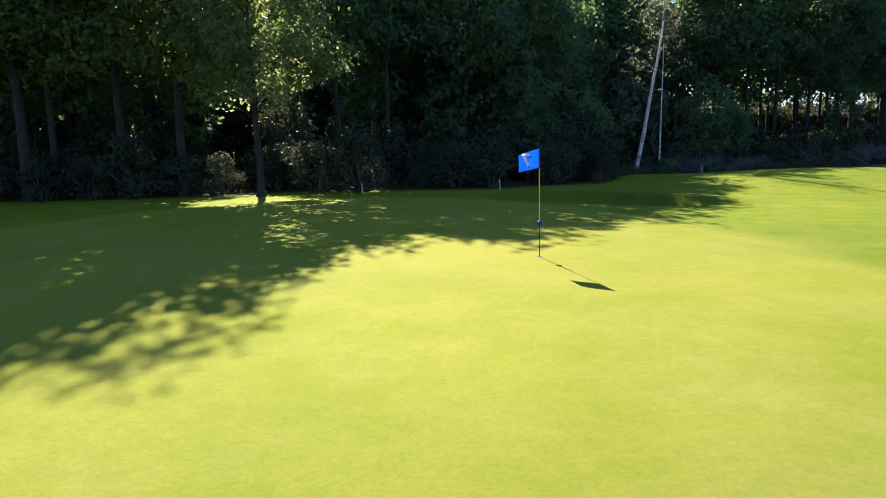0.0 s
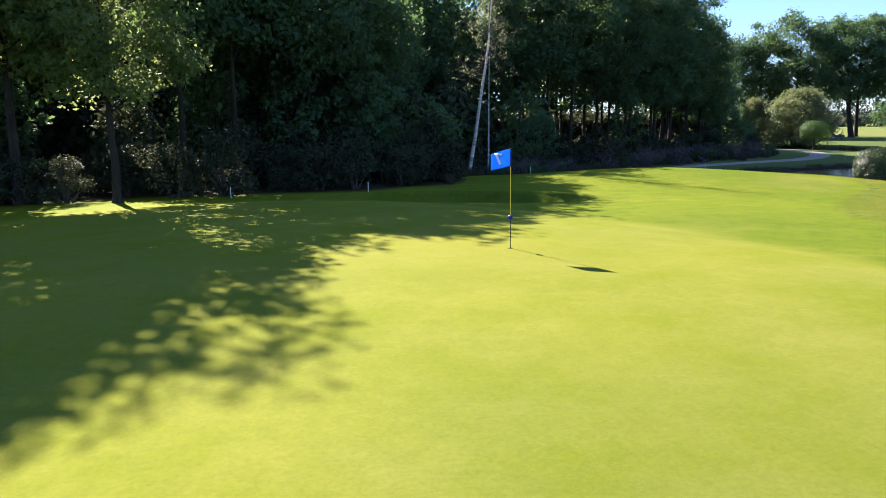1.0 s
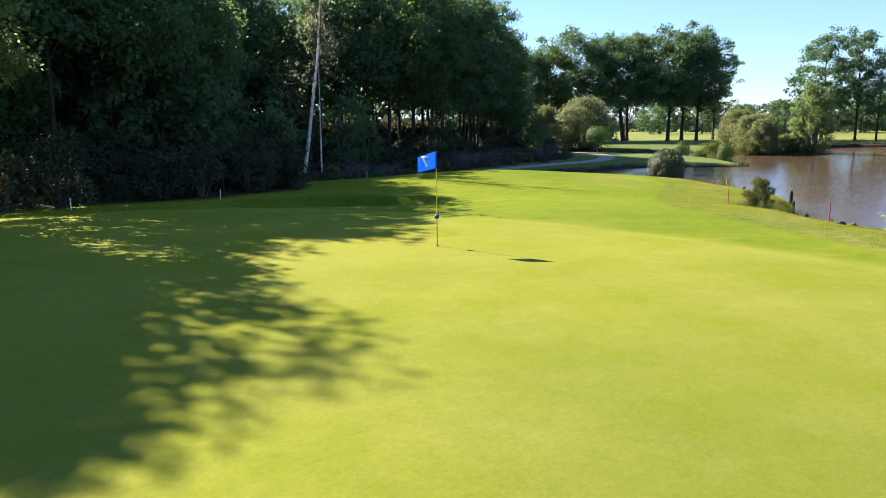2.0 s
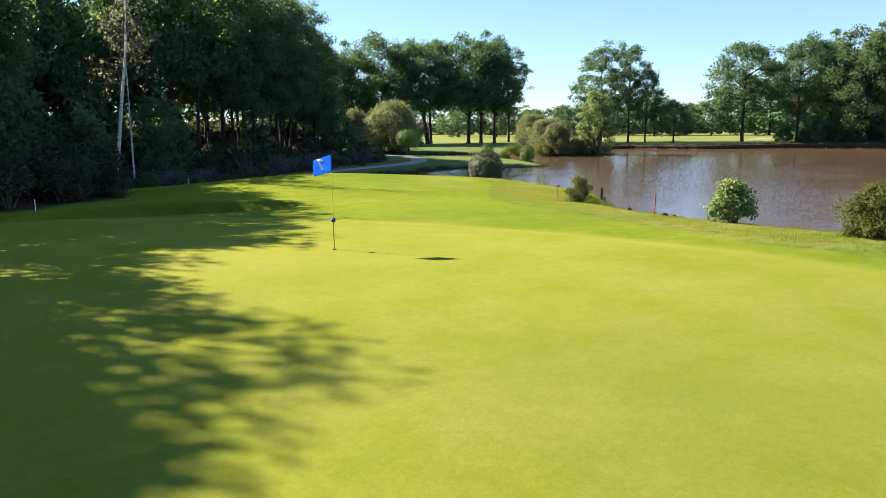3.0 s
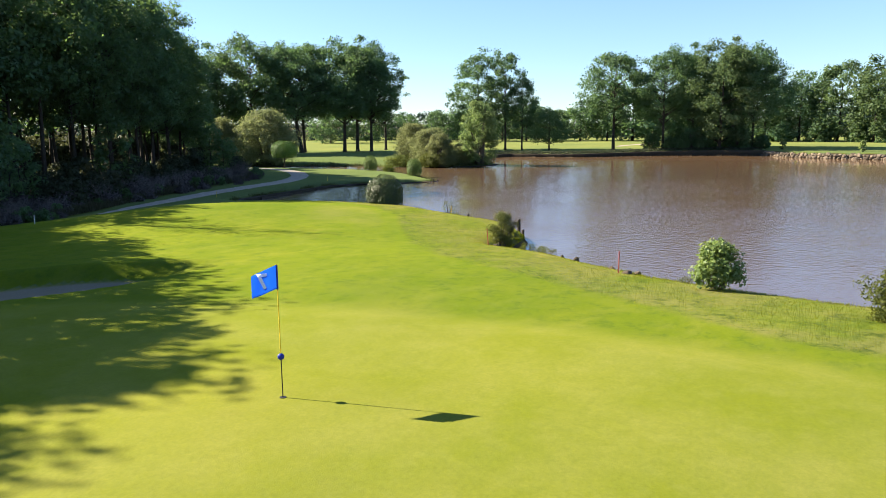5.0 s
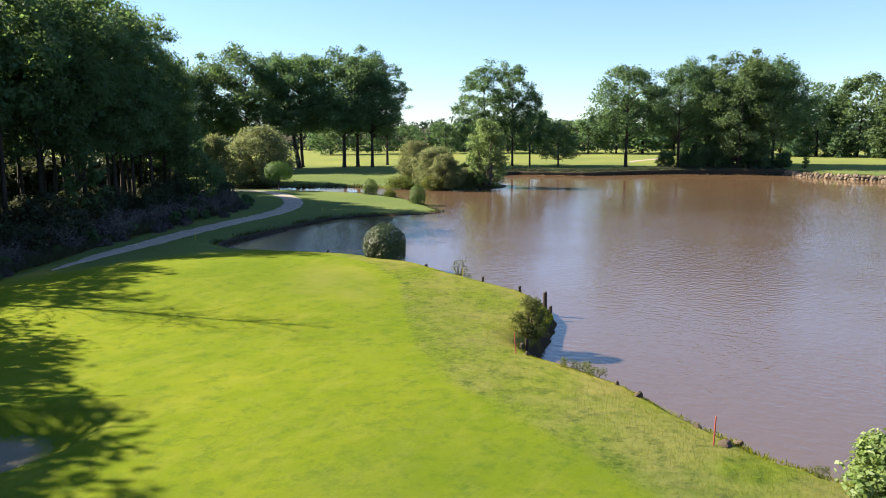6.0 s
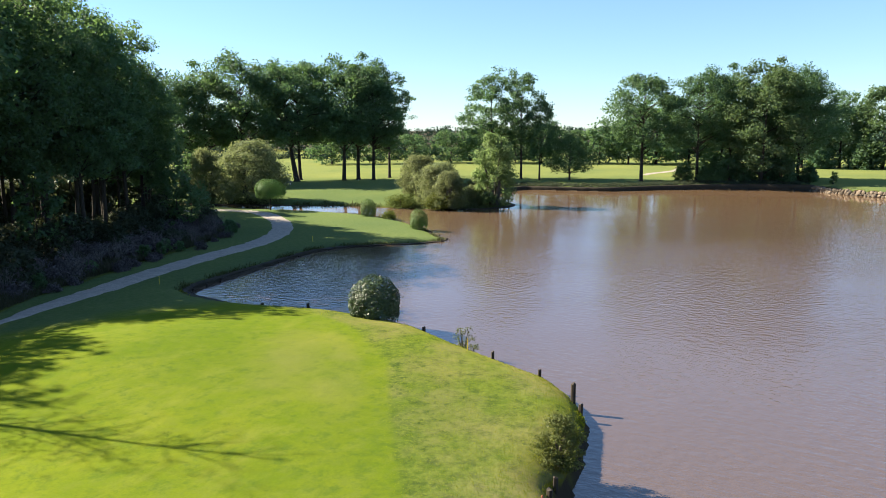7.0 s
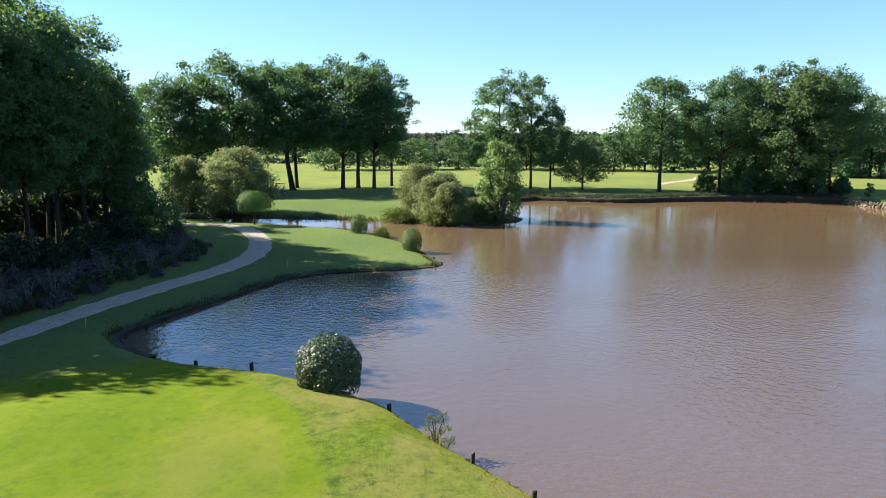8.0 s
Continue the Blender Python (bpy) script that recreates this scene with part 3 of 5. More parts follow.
def build_ground():
    x, y = np.meshgrid(GX, GY, indexing="ij")
    x, y = x.ravel().copy(), y.ravel().copy()
    near = (x > 5) & (x < 160) & (y > -75) & (y < 110)
    sd = np.full(len(x), -50.0)
    q = np.zeros((len(x), 2))
    sd[near], q[near] = shore(x[near], y[near])
    step = np.where(x < 40, 0.26, np.where(x < 80, 0.36, 0.7))
    snap = near & (np.abs(sd) < step)
    x[snap], y[snap] = q[snap, 0], q[snap, 1]
    rough_edge = noise_field(x, y, 1.7) * 0.1
    z = land(x, y)
    z -= edge_fall(sd, x, y)
    wet = (sd > 0) & ~snap
    z[snap] -= 0.10 + np.abs(rough_edge[snap])
    z[wet] = np.minimum(z[wet], WATER_Z - 0.35 - 0.5 * np.clip(sd[wet] / 4, 0, 1))
    nx, ny = len(GX), len(GY)
    i, j = np.meshgrid(np.arange(nx - 1), np.arange(ny - 1), indexing="ij")
    i, j = i.ravel(), j.ravel()
    f = np.stack([i * ny + j, (i + 1) * ny + j, (i + 1) * ny + j + 1, i * ny + j + 1], 1)
    me = mesh_of("ground", np.stack([x, y, z], 1), f, TURF, True)
    wob = noise_field(x, y, 0.35) * 1.4 + noise_field(x, y, 1.3) * 0.4
    u, v = (x + 3.2) / 11.2, (y - 12.0) / 17.5
    green = 1 - np.clip((np.sqrt(u * u + v * v) - 1.0) * 9, 0, 1)
    edge_line = np.interp(y, *ROUGH_EDGE)
    rough = np.clip((x - edge_line - wob * 0.12) / 0.45, 0, 1) * (y < 44) + np.clip((y - 46 - wob) / 3, 0, 1) * 0.6
    wood_line = np.interp(x, WOOD_FRONT[:, 0], WOOD_FRONT[:, 1])
    litter = np.clip((y - wood_line + 1.0 - wob * 0.6) / 1.5, 0, 1) * (x < 66) * (y < 160) + np.clip((np.hypot(x, y) - 345) / 40, 0, 1)
    soil = (np.clip((sd + 0.22) / 0.2, 0, 1))
    sand = np.clip((bunker_depth(x, y) - 0.46) * 8, 0, 1)
    # Painted haze sets in by distance from the green.
    field = np.clip((np.hypot(x - 20, y - 20) - 118) / 25, 0, 1)
    lawn = np.clip((y - 44 - wob - np.clip(36 - x, 0, 30) * 0.5) / 4, 0, 1) + np.clip((x - 70) / 5, 0, 1)
    worn = np.zeros(len(x))
    for cx, cy, a, b, turn, k in ((28.5, 35.0, 5.0, 1.6, 0.6, 0.55), (30.5, 34.2, 3.2, 0.8, 0.9, 0.5), (26.8, 31.4, 3.0, 1.3, 0.7, 0.4), (23.6, 52.4, 3.4, 1.3, 0.6, 0.9), (0.5, 14.0, 5.5, 3.0, 0.4, 0.22), (8.6, 17.0, 4.5, 1.4, 0.8, 0.2)):
        c, sn = math.cos(turn), math.sin(turn)
        d = np.hypot(((x - cx) * c + (y - cy) * sn) / a, ((y - cy) * c - (x - cx) * sn) / b)
        worn = np.maximum(worn, k * np.clip(1.2 - d + 0.35 * noise_field(x * 1.3, y, 1.9), 0, 1))
    dry = np.clip((sd + 4.2) / 3.4, 0, 1) * np.clip(0.55 + 1.0 * noise_field(x, y, 0.9), 0, 1) * (x < 40)
    for name, val in (("dry", dry), ("lawn", lawn), ("worn", worn), ("field", field), ("green", green), ("rough", rough), ("litter", litter), ("soil", soil), ("sand", sand)):
        a = me.attributes.new(name, "FLOAT", "POINT")
        a.data.foreach_set("value", np.clip(val, 0, 1).astype(np.float32))
    return tagged(new("ground", me), "mown golf green, fairway and rough grass round a pond", "ground", kind="structure")


def noise_field(x, y, scale):
    """Smooth values from -1 to 1."""
    k = scale
    return (np.sin(x * k * 1.3 + 1.7 * np.sin(y * k * 0.9 + 0.4)) + np.sin(y * k * 1.7 + 1.3 * np.sin(x * k * 1.1 + 2.0)) + np.sin((x + y) * k * 0.61 + 0.7)) / 3


WOOD_FRONT = np.array([(-140, 46), (-45, 38), (-19, 32.5), (-8, 34.5), (2.5, 35), (8, 38.5), (12, 47.5), (16, 50.5), (24, 55.6), (33, 60.4), (43, 64.4), (50, 66.8), (55, 69.3), (60, 74.2), (66, 92)])
TREE_LINE = np.array([(-140, 46), (-45, 38), (-19, 33.5), (-11.5, 34), (-8, 38), (-5, 41.5), (-1, 44), (2.5, 48), (5.5, 51.5), (7.5, 56), (9.5, 65), (13, 68.5), (19, 71.5), (26, 69.5), (33, 71.5), (42, 75), (50, 78), (56, 81), (59, 84), (62, 89)])

build_ground()
wm = bmesh.new()
bmesh.ops.create_grid(wm, x_segments=8, y_segments=8, size=1)
bmesh.ops.transform(wm, matrix=Matrix.Diagonal((78, 92, 1, 1)), verts=wm.verts)
tagged(new("water", from_bm("water", wm, WATER)), "muddy brown pond water with small ripples", "water", kind="structure").location = (88, 18, WATER_Z)


def strip(name, middle, widths, lift, material, step=0.8):
    """A ribbon laid over the land along a smoothed line."""
    p = np.array(middle, float)
    t = np.concatenate([[0], np.cumsum(np.hypot(*np.diff(p, axis=0).T))])
    s = np.arange(0, t[-1], step)
    line = np.stack([np.interp(s, t, p[:, 0]), np.interp(s, t, p[:, 1])], 1)
    for _ in range(6):
        line[1:-1] = (line[:-2] + 2 * line[1:-1] + line[2:]) / 4
    d = np.gradient(line, axis=0)
    d /= np.linalg.norm(d, axis=1)[:, None]
    side = np.stack([-d[:, 1], d[:, 0]], 1)
    w = np.interp(s, t, widths)
    cols = np.linspace(-0.5, 0.5, 7)
    wob = noise_field(line[:, 0], line[:, 1], 2.2) * 0.14 + noise_field(line[:, 1], line[:, 0], 6.3) * 0.10
    rows = []
    for c in cols:
        q = line + side * (c * (w + wob * 2 * np.sign(c)))[:, None]
        z = land(q[:, 0], q[:, 1]) + lift * (1 - (2 * c) ** 4 * 1.6)
        rows.append(np.column_stack([q, z]))
    v = np.stack(rows, 1).reshape(-1, 3)
    i, j = np.meshgrid(np.arange(len(s) - 1), np.arange(6), indexing="ij")
    i, j = i.ravel(), j.ravel()
    return mesh_of(name, v, np.stack([i * 7 + j, i * 7 + j + 1, (i + 1) * 7 + j + 1, (i + 1) * 7 + j], 1), material, True)


PATH_LINE = [(24.4, 52.8), (27, 54.4), (30, 55.7), (34.9, 57.2), (38.9, 58.7), (44, 60.2), (48.2, 61.2), (53, 62.4), (58.0, 64.6), (61.9, 67.4), (66.2, 71.8), (70.4, 77.6), (72.6, 82.0), (73.0, 85), (71.8, 88), (68.5, 91)]
tagged(new("dirt_track", strip("dirt_track", [(157, 56), (163, 56.2), (169, 54.5), (176, 53.5), (186, 55)], [1.2, 2.4, 2.6, 2.6, 2.2], 0.05, GRAVEL)), "pale sandy track over the far fairway", "path", kind="structure")
tagged(new("gravel_path", strip("gravel_path", PATH_LINE, [0.15, 1.1, 2.0, 2.5, 2.6, 2.6, 2.6, 2.6, 2.6, 2.6, 2.6, 2.7, 2.7, 2.6, 2.5, 2.4], 0.05, GRAVEL, 0.5)), "pale gravel cart path curving along the wood", "path", kind="structure")

def off_shore(line, d):
    """A line of the shore, closely stepped and moved d metres out over the water."""
    p = np.array(line, float)
    t = np.concatenate([[0], np.cumsum(np.hypot(*np.diff(p, axis=0).T))])
    s = np.arange(0, t[-1], 0.4)
    q = np.stack([np.interp(s, t, p[:, 0]), np.interp(s, t, p[:, 1])], 1)
    for _ in range(3):
        q[1:-1] = (q[:-2] + 2 * q[1:-1] + q[2:]) / 4
    g = np.gradient(q, axis=0)
    g /= np.linalg.norm(g, axis=1)[:, None]
    n = np.stack([-g[:, 1], g[:, 0]], 1)
    sign = np.sign(shore(*(q + n * 0.6).T)[0] - shore(*(q - n * 0.6).T)[0])
    return q + n * (d * sign)[:, None]


def bank_face(name, line, reach, label, material):
    """A steep uneven face between the grass edge and the water."""
    top, mid = off_shore(line, -0.25), off_shore(line, reach)
    k = len(mid)
    wob = noise_field(mid[:, 0], mid[:, 1], 2.1)
    fine = noise_field(mid[:, 1], mid[:, 0], 7.3)
    z = land(top[:, 0], top[:, 1]) - edge_fall(-0.25, top[:, 0], top[:, 1])
    inner = np.column_stack([top, z - 0.06])
    lip = np.column_stack([mid + 0.04 * fine[:, None], z - 0.09 + 0.03 * fine])
    belly = np.column_stack([mid + (0.05 * wob + 0.04 * fine)[:, None], z * 0.5 + WATER_Z * 0.5])
    foot = np.column_stack([mid + 0.03 * wob[:, None], np.full(k, WATER_Z - 0.5)])
    v = np.stack([inner, lip, belly, foot], 1).reshape(-1, 3)
    i, j = np.meshgrid(np.arange(k - 1), np.arange(3), indexing="ij")
    i, j = i.ravel(), j.ravel()
    me = mesh_of(name, v, np.stack([i * 4 + j, i * 4 + j + 1, (i + 1) * 4 + j + 1, (i + 1) * 4 + j], 1), material, True)
    return tagged(new(name, me), label, "bank", kind="structure")


bank_face("cove_bank", COVE_SHORE[4:] + CHANNEL_SHORE[:7], 0.30, "low dark earth bank round the cove and the spit", EARTH)
bank_face("far_bank", CHANNEL_SHORE[10:] + FAR_SHORE[:10], 0.62, "steep dark earth bank of the far shore", EARTH)

# ---- trees and shrubs ----
def seeded(n):
    return np.random.default_rng(n)


def tree_forms(seeds, height, base, radius, count, per, leaf, trunk_r, **more):
    return [lambda s=s: grow(seeded(s), height, base, radius, count, per, leaf, trunk_r, **more) for s in seeds]


def bush_form(seed, radius, height, count, per, leaf, clump=0.3, low=0.1, up=0.4, droop=0.0, slim=0.6, stems=7):
    """A shrub that is leafy to the ground, with stems inside."""
    def form():
        rng = seeded(seed)
        u, ang = rng.uniform(0, 1, count), rng.uniform(0, 2 * np.pi, count)
        lob = 1 + 0.16 * np.sin(ang * 3 + seed) + 0.10 * np.sin(ang * 5 + u * 4)
        reach = radius * 0.80 * np.sqrt(1 - 0.93 * u ** 2.2) * (0.82 + 0.18 * np.sin(np.pi * np.minimum(u * 1.6 + 0.1, 1) / 2)) * lob
        reach = reach * rng.uniform(0.15, 1, count) ** 0.4
        cen = np.stack([np.cos(ang) * reach, np.sin(ang) * reach, height * (low + (0.88 - low) * u)], 1)
        t = Tubes()
        for c in cen[:stems]:
            t.tube([(c[0] * 0.15, c[1] * 0.15, -0.1), (c[0] * 0.5, c[1] * 0.5, c[2] * 0.55), tuple(c)], [0.03 * height, 0.02 * height, 0.006 * height], 5)
        p, out = clumps(rng, cen, clump * radius * rng.uniform(0.7, 1.3, count), per, 0.85)
        p[:, 2] = np.maximum(p[:, 2], 0.03)
        return t, leaf_cards(rng, p, out, leaf, slim, up, 0.8, droop)
    return form


def dome_form(seed, radius, height, count, leaf, base=0.0, squash=1.0, slim=0.55, power=2.4):
    """A clipped shrub: a close skin of leaves over a dense inside."""
    def form():
        rng = seeded(seed)
        d = rng.normal(0, 1, (count, 3))
        d[:, 2] = np.abs(d[:, 2]) - 0.62
        d /= np.linalg.norm(d, axis=1)[:, None]
        k = (np.abs(d[:, 0] / 1) ** power + np.abs(d[:, 1] / 1) ** power + np.abs(d[:, 2]) ** power) ** (-1 / power)
        depth = rng.uniform(0, 1, (count, 1)) ** 2.5 * 0.28
        lump = 1 + 0.035 * np.sin(d[:, 0] * 7 + seed)[:, None] + 0.03 * np.sin(d[:, 1] * 9 + d[:, 2] * 6)[:, None]
        p = d * k[:, None] * (1 - depth) * lump * np.array([radius, radius * squash, height * 0.62])
        p[:, 2] += base + height * 0.38
        p[:, 2] = np.maximum(p[:, 2], base + 0.02)
        t = Tubes()
        for a in range(6):
            q = p[rng.integers(count)]
            t.tube([(q[0] * 0.1, q[1] * 0.1, -0.1), (q[0] * 0.4, q[1] * 0.4, q[2] * 0.5), tuple(q * 0.8)], [0.05, 0.035, 0.01], 5)
        return t, leaf_cards(rng, p, d, leaf, slim, 0.25, 0.45)
    return form


woodland = Kind("woodland_tree", "tall dark-leaved woodland tree at the edge of the wood", "tree", "trees of the wood",
                tree_forms((11, 12, 13, 14), 18.5, 7.6, 4.3, 120, 62, 0.38, 0.20, clump=0.15, fat=0.5, limbs=24), WOOD_LEAF, BARK)
end_tree = Kind("woodland_tree", "tall dark-leaved tree at the end of the wood", "tree", "trees of the wood",
                tree_forms((15, 16, 17), 18.5, 5.0, 4.3, 135, 110, 0.25, 0.21, clump=0.125, fat=0.55, limbs=34), WOOD_LEAF, BARK)
backwood = Kind("woodland_tree", "slender dark tree deep in the wood", "tree", "trees of the wood",
                tree_forms((21, 22, 23), 17.5, 5.4, 4.2, 50, 44, 0.60, 0.19, clump=0.21, fat=0.5, limbs=12), WOOD_LEAF, BARK)
field_oak = Kind("oak_tree", "tall spreading oak with a dark green crown on open grass", "tree", "oaks across the pond",
                 tree_forms((31, 32, 33, 34), 22.4, 6.8, 8.2, 170, 96, 0.40, 0.40, clump=0.100, fat=0.5, limbs=64, bend=0.03, slim=0.72), OAK_LEAF, BARK)
pale_tree = Kind("maple_tree", "broad tree with pale green leaves on the far bank", "tree", "trees on the far bank",
                 tree_forms((41, 42), 21.0, 1.4, 7.6, 170, 110, 0.42, 0.34, clump=0.105, fat=0.5, limbs=24), MAPLE_LEAF, BARK)
slim_oak = Kind("oak_tree", "slim oak with an open crown near the water", "tree", "oaks across the pond",
                tree_forms((51, 52), 19.0, 5.4, 5.6, 110, 90, 0.36, 0.27, clump=0.108, bend=0.03, fat=0.6, limbs=40), OAK_LEAF, BARK)
leaning_oak = Kind("oak_tree", "tall oak with a thick leaning trunk on open grass", "tree", "oaks across the pond",
                   tree_forms((35,), 22.6, 6.8, 8.2, 170, 96, 0.40, 0.52, clump=0.100, fat=0.5, limbs=60, bend=0.03, lean=0.11, slim=0.72), OAK_LEAF, BARK)
open_oak = Kind("oak_tree", "thin open oak with layered, half-bare boughs", "tree", "oaks across the pond",
                tree_forms((36,), 21.0, 5.0, 6.2, 62, 62, 0.32, 0.30, clump=0.085, bend=0.04, fat=0.8, limbs=62, flat=0.38), OAK_LEAF, BARK)
low_tree = Kind("spreading_tree", "low spreading dark tree on the far bank", "tree", "trees on the far bank",
                tree_forms((37,), 9.4, 1.8, 5.6, 90, 90, 0.30, 0.22, clump=0.12, fat=0.6, limbs=30), OAK_LEAF, BARK)
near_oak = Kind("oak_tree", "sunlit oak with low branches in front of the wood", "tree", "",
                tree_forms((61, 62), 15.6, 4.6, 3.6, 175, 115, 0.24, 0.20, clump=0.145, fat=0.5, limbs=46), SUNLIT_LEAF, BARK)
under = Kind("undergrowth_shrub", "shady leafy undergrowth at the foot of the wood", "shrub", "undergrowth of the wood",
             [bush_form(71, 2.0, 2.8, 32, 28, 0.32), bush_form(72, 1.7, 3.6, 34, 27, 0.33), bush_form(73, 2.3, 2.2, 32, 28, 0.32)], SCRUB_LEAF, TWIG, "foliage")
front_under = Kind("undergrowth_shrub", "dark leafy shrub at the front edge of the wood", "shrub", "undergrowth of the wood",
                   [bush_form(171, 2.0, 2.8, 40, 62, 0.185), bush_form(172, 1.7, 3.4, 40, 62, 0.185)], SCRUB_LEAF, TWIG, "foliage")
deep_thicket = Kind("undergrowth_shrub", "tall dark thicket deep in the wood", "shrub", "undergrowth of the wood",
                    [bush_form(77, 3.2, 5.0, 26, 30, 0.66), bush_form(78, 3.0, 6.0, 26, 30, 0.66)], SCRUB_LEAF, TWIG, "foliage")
sapling = Kind("sapling", "young leafy tree in the shade of the wood", "tree", "undergrowth of the wood",
               tree_forms((75, 76), 7.0, 1.2, 1.9, 32, 30, 0.37, 0.07, clump=0.2, limbs=14), WOOD_LEAF, BARK)
heather = Kind("heather_clump", "dry brown heather and bramble clump beside the path", "shrub", "dry scrub beside the wood",
               [bush_form(81, 1.5, 1.15, 28, 36, 0.20, 0.32, 0.05, 0.6), bush_form(82, 1.2, 0.9, 24, 36, 0.19, 0.32, 0.05, 0.6), bush_form(83, 1.8, 1.3, 30, 36, 0.22, 0.3, 0.05, 0.6)], BRACKEN, TWIG, "foliage")

low_green = Kind("green_shrub", "small green leafy shrub among dry scrub", "shrub", "undergrowth of the wood",
                 [bush_form(85, 1.1, 1.5, 26, 60, 0.19, 0.34, 0.08), bush_form(86, 0.9, 2.0, 26, 60, 0.19, 0.34, 0.08)], WOOD_LEAF, TWIG, "foliage")

# The wood: a front row, then deeper rows.
pick = random.Random(5)


def wood_y(x):
    return float(np.interp(x, WOOD_FRONT[:, 0], WOOD_FRONT[:, 1]))


def clear_of_path(x, y, gap):
    p = np.array(PATH_LINE)
    q = np.stack([np.interp(np.linspace(0, len(p) - 1, 120), np.arange(len(p)), p[:, k]) for k in (0, 1)], 1)
    return np.hypot(q[:, 0] - x, q[:, 1] - y).min() > gap


def tree_y(x):
    return float(np.interp(x, TREE_LINE[:, 0], TREE_LINE[:, 1]))


def end_scale(x):
    """The wood grows taller towards its end, then falls off."""
    return float(np.interp(x, [1, 4, 11, 13, 17, 20, 22.5, 25.5, 32, 44, 54, 58, 61], [0.98, 0.85, 0.88, 1.12, 1.08, 0.93, 0.96, 1.14, 1.2, 1.28, 1.20, 1.0, 0.80]))


x = -62.0
while x < 61.5:
    slope = abs(tree_y(x + 1) - tree_y(x - 1)) / 2
    if not -16.5 < x < -6.5:
        (end_tree if x > 34 else woodland).plant(x, tree_y(x) + pick.uniform(-0.3, 1.6), pick.uniform(0.92, 1.04) * end_scale(x), pick.uniform(0, 360))
    x += pick.uniform(2.9, 4.2) / math.hypot(1, slope)
for row, (gap, step) in enumerate([(4.6, 3.8), (9.5, 4.4), (15, 5.0), (22, 6.0)]):
    x = -66.0
    while x < 62 - row * 1.2:
        slope = abs(tree_y(x + 1) - tree_y(x - 1)) / 2
        y = tree_y(x) + gap + pick.uniform(-1.6, 1.6)
        if not (-17.5 < x < -6 and y < 58) and not (x > 24 and row > 1):
            backwood.plant(x + pick.uniform(-0.8, 0.8), y, pick.uniform(0.85, 1.06) * end_scale(x), pick.uniform(0, 360))
        x += step * pick.uniform(0.8, 1.2) / math.hypot(1, slope)
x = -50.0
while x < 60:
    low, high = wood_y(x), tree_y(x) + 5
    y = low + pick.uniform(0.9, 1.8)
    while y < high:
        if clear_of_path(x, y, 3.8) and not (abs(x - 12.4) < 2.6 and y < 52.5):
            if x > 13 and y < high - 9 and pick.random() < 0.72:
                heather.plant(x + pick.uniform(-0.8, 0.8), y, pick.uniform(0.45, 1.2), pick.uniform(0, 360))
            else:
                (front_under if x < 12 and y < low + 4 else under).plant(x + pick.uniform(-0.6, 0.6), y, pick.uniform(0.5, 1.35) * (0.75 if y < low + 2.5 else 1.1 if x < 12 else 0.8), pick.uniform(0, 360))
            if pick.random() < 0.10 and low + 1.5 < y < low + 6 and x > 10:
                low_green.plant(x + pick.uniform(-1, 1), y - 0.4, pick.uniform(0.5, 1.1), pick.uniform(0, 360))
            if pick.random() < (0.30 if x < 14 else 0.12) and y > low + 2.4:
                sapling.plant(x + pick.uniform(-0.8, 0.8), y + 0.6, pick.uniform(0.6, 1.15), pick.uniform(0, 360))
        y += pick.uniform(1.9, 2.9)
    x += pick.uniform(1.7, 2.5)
for k in range(80):
    x = pick.uniform(14, 60)
    y = wood_y(x) + pick.uniform(-2.0, 1.0)
    if clear_of_path(x, y, 2.4):
        (heather, heather, low_green)[k % 3].plant(x, y, pick.uniform(0.3, 0.7), pick.uniform(0, 360))

def bare_form(seed, r, h, stems):
    """A leafless shrub: many crooked grey stems that fork."""
    def form():
        rng = seeded(seed)
        t, tips = Tubes(), []
        for k in range(stems):
            a, reach = rng.uniform(0, 2 * np.pi), r * rng.uniform(0.3, 1.0)
            top = h * rng.uniform(0.6, 1.1)
            d = np.array([np.cos(a), np.sin(a)])
            p = [np.append(d * 0.12, -0.1), np.append(d * reach * 0.35 + rng.normal(0, 0.06, 2), top * 0.45), np.append(d * reach * 0.7 + rng.normal(0, 0.08, 2), top * 0.8), np.append(d * reach, top)]
            t.tube(p, [0.022, 0.017, 0.011, 0.005], 4)
            for m in range(3):
                b = np.array(p[1]) + (np.array(p[2 + m % 2]) - np.array(p[1])) * rng.uniform(0.2, 1)
                e = b + np.append(rng.normal(0, 0.28, 2), rng.uniform(0.15, 0.5))
                t.tube([b, (b + e) / 2 + rng.normal(0, 0.04, 3), e], [0.010, 0.007, 0.003], 3)
                tips.append(e)
        q, out = clumps(rng, np.array(tips), np.full(len(tips), 0.12), 3)
        return t, leaf_cards(rng, q, out, 0.07, 0.5)
    return form


bare_shrub = Kind("bare_shrub", "leafless grey twiggy shrub in the dry scrub", "shrub", "dry scrub beside the wood",
                  [bare_form(87, 1.0, 1.7, 16), bare_form(88, 0.8, 1.3, 13)], BRACKEN, PALE_TWIG, "foliage")
for k in range(46):
    x = pick.uniform(13, 58)
    y = wood_y(x) + pick.uniform(-0.2, 2.6)
    if clear_of_path(x, y, 2.6) and abs(x - 13) > 1.5:
        bare_shrub.plant(x, y, pick.uniform(0.7, 1.25), pick.uniform(0, 360))
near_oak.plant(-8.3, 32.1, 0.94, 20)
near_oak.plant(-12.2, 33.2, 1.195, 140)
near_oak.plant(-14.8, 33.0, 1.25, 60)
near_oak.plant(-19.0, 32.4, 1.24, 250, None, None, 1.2)
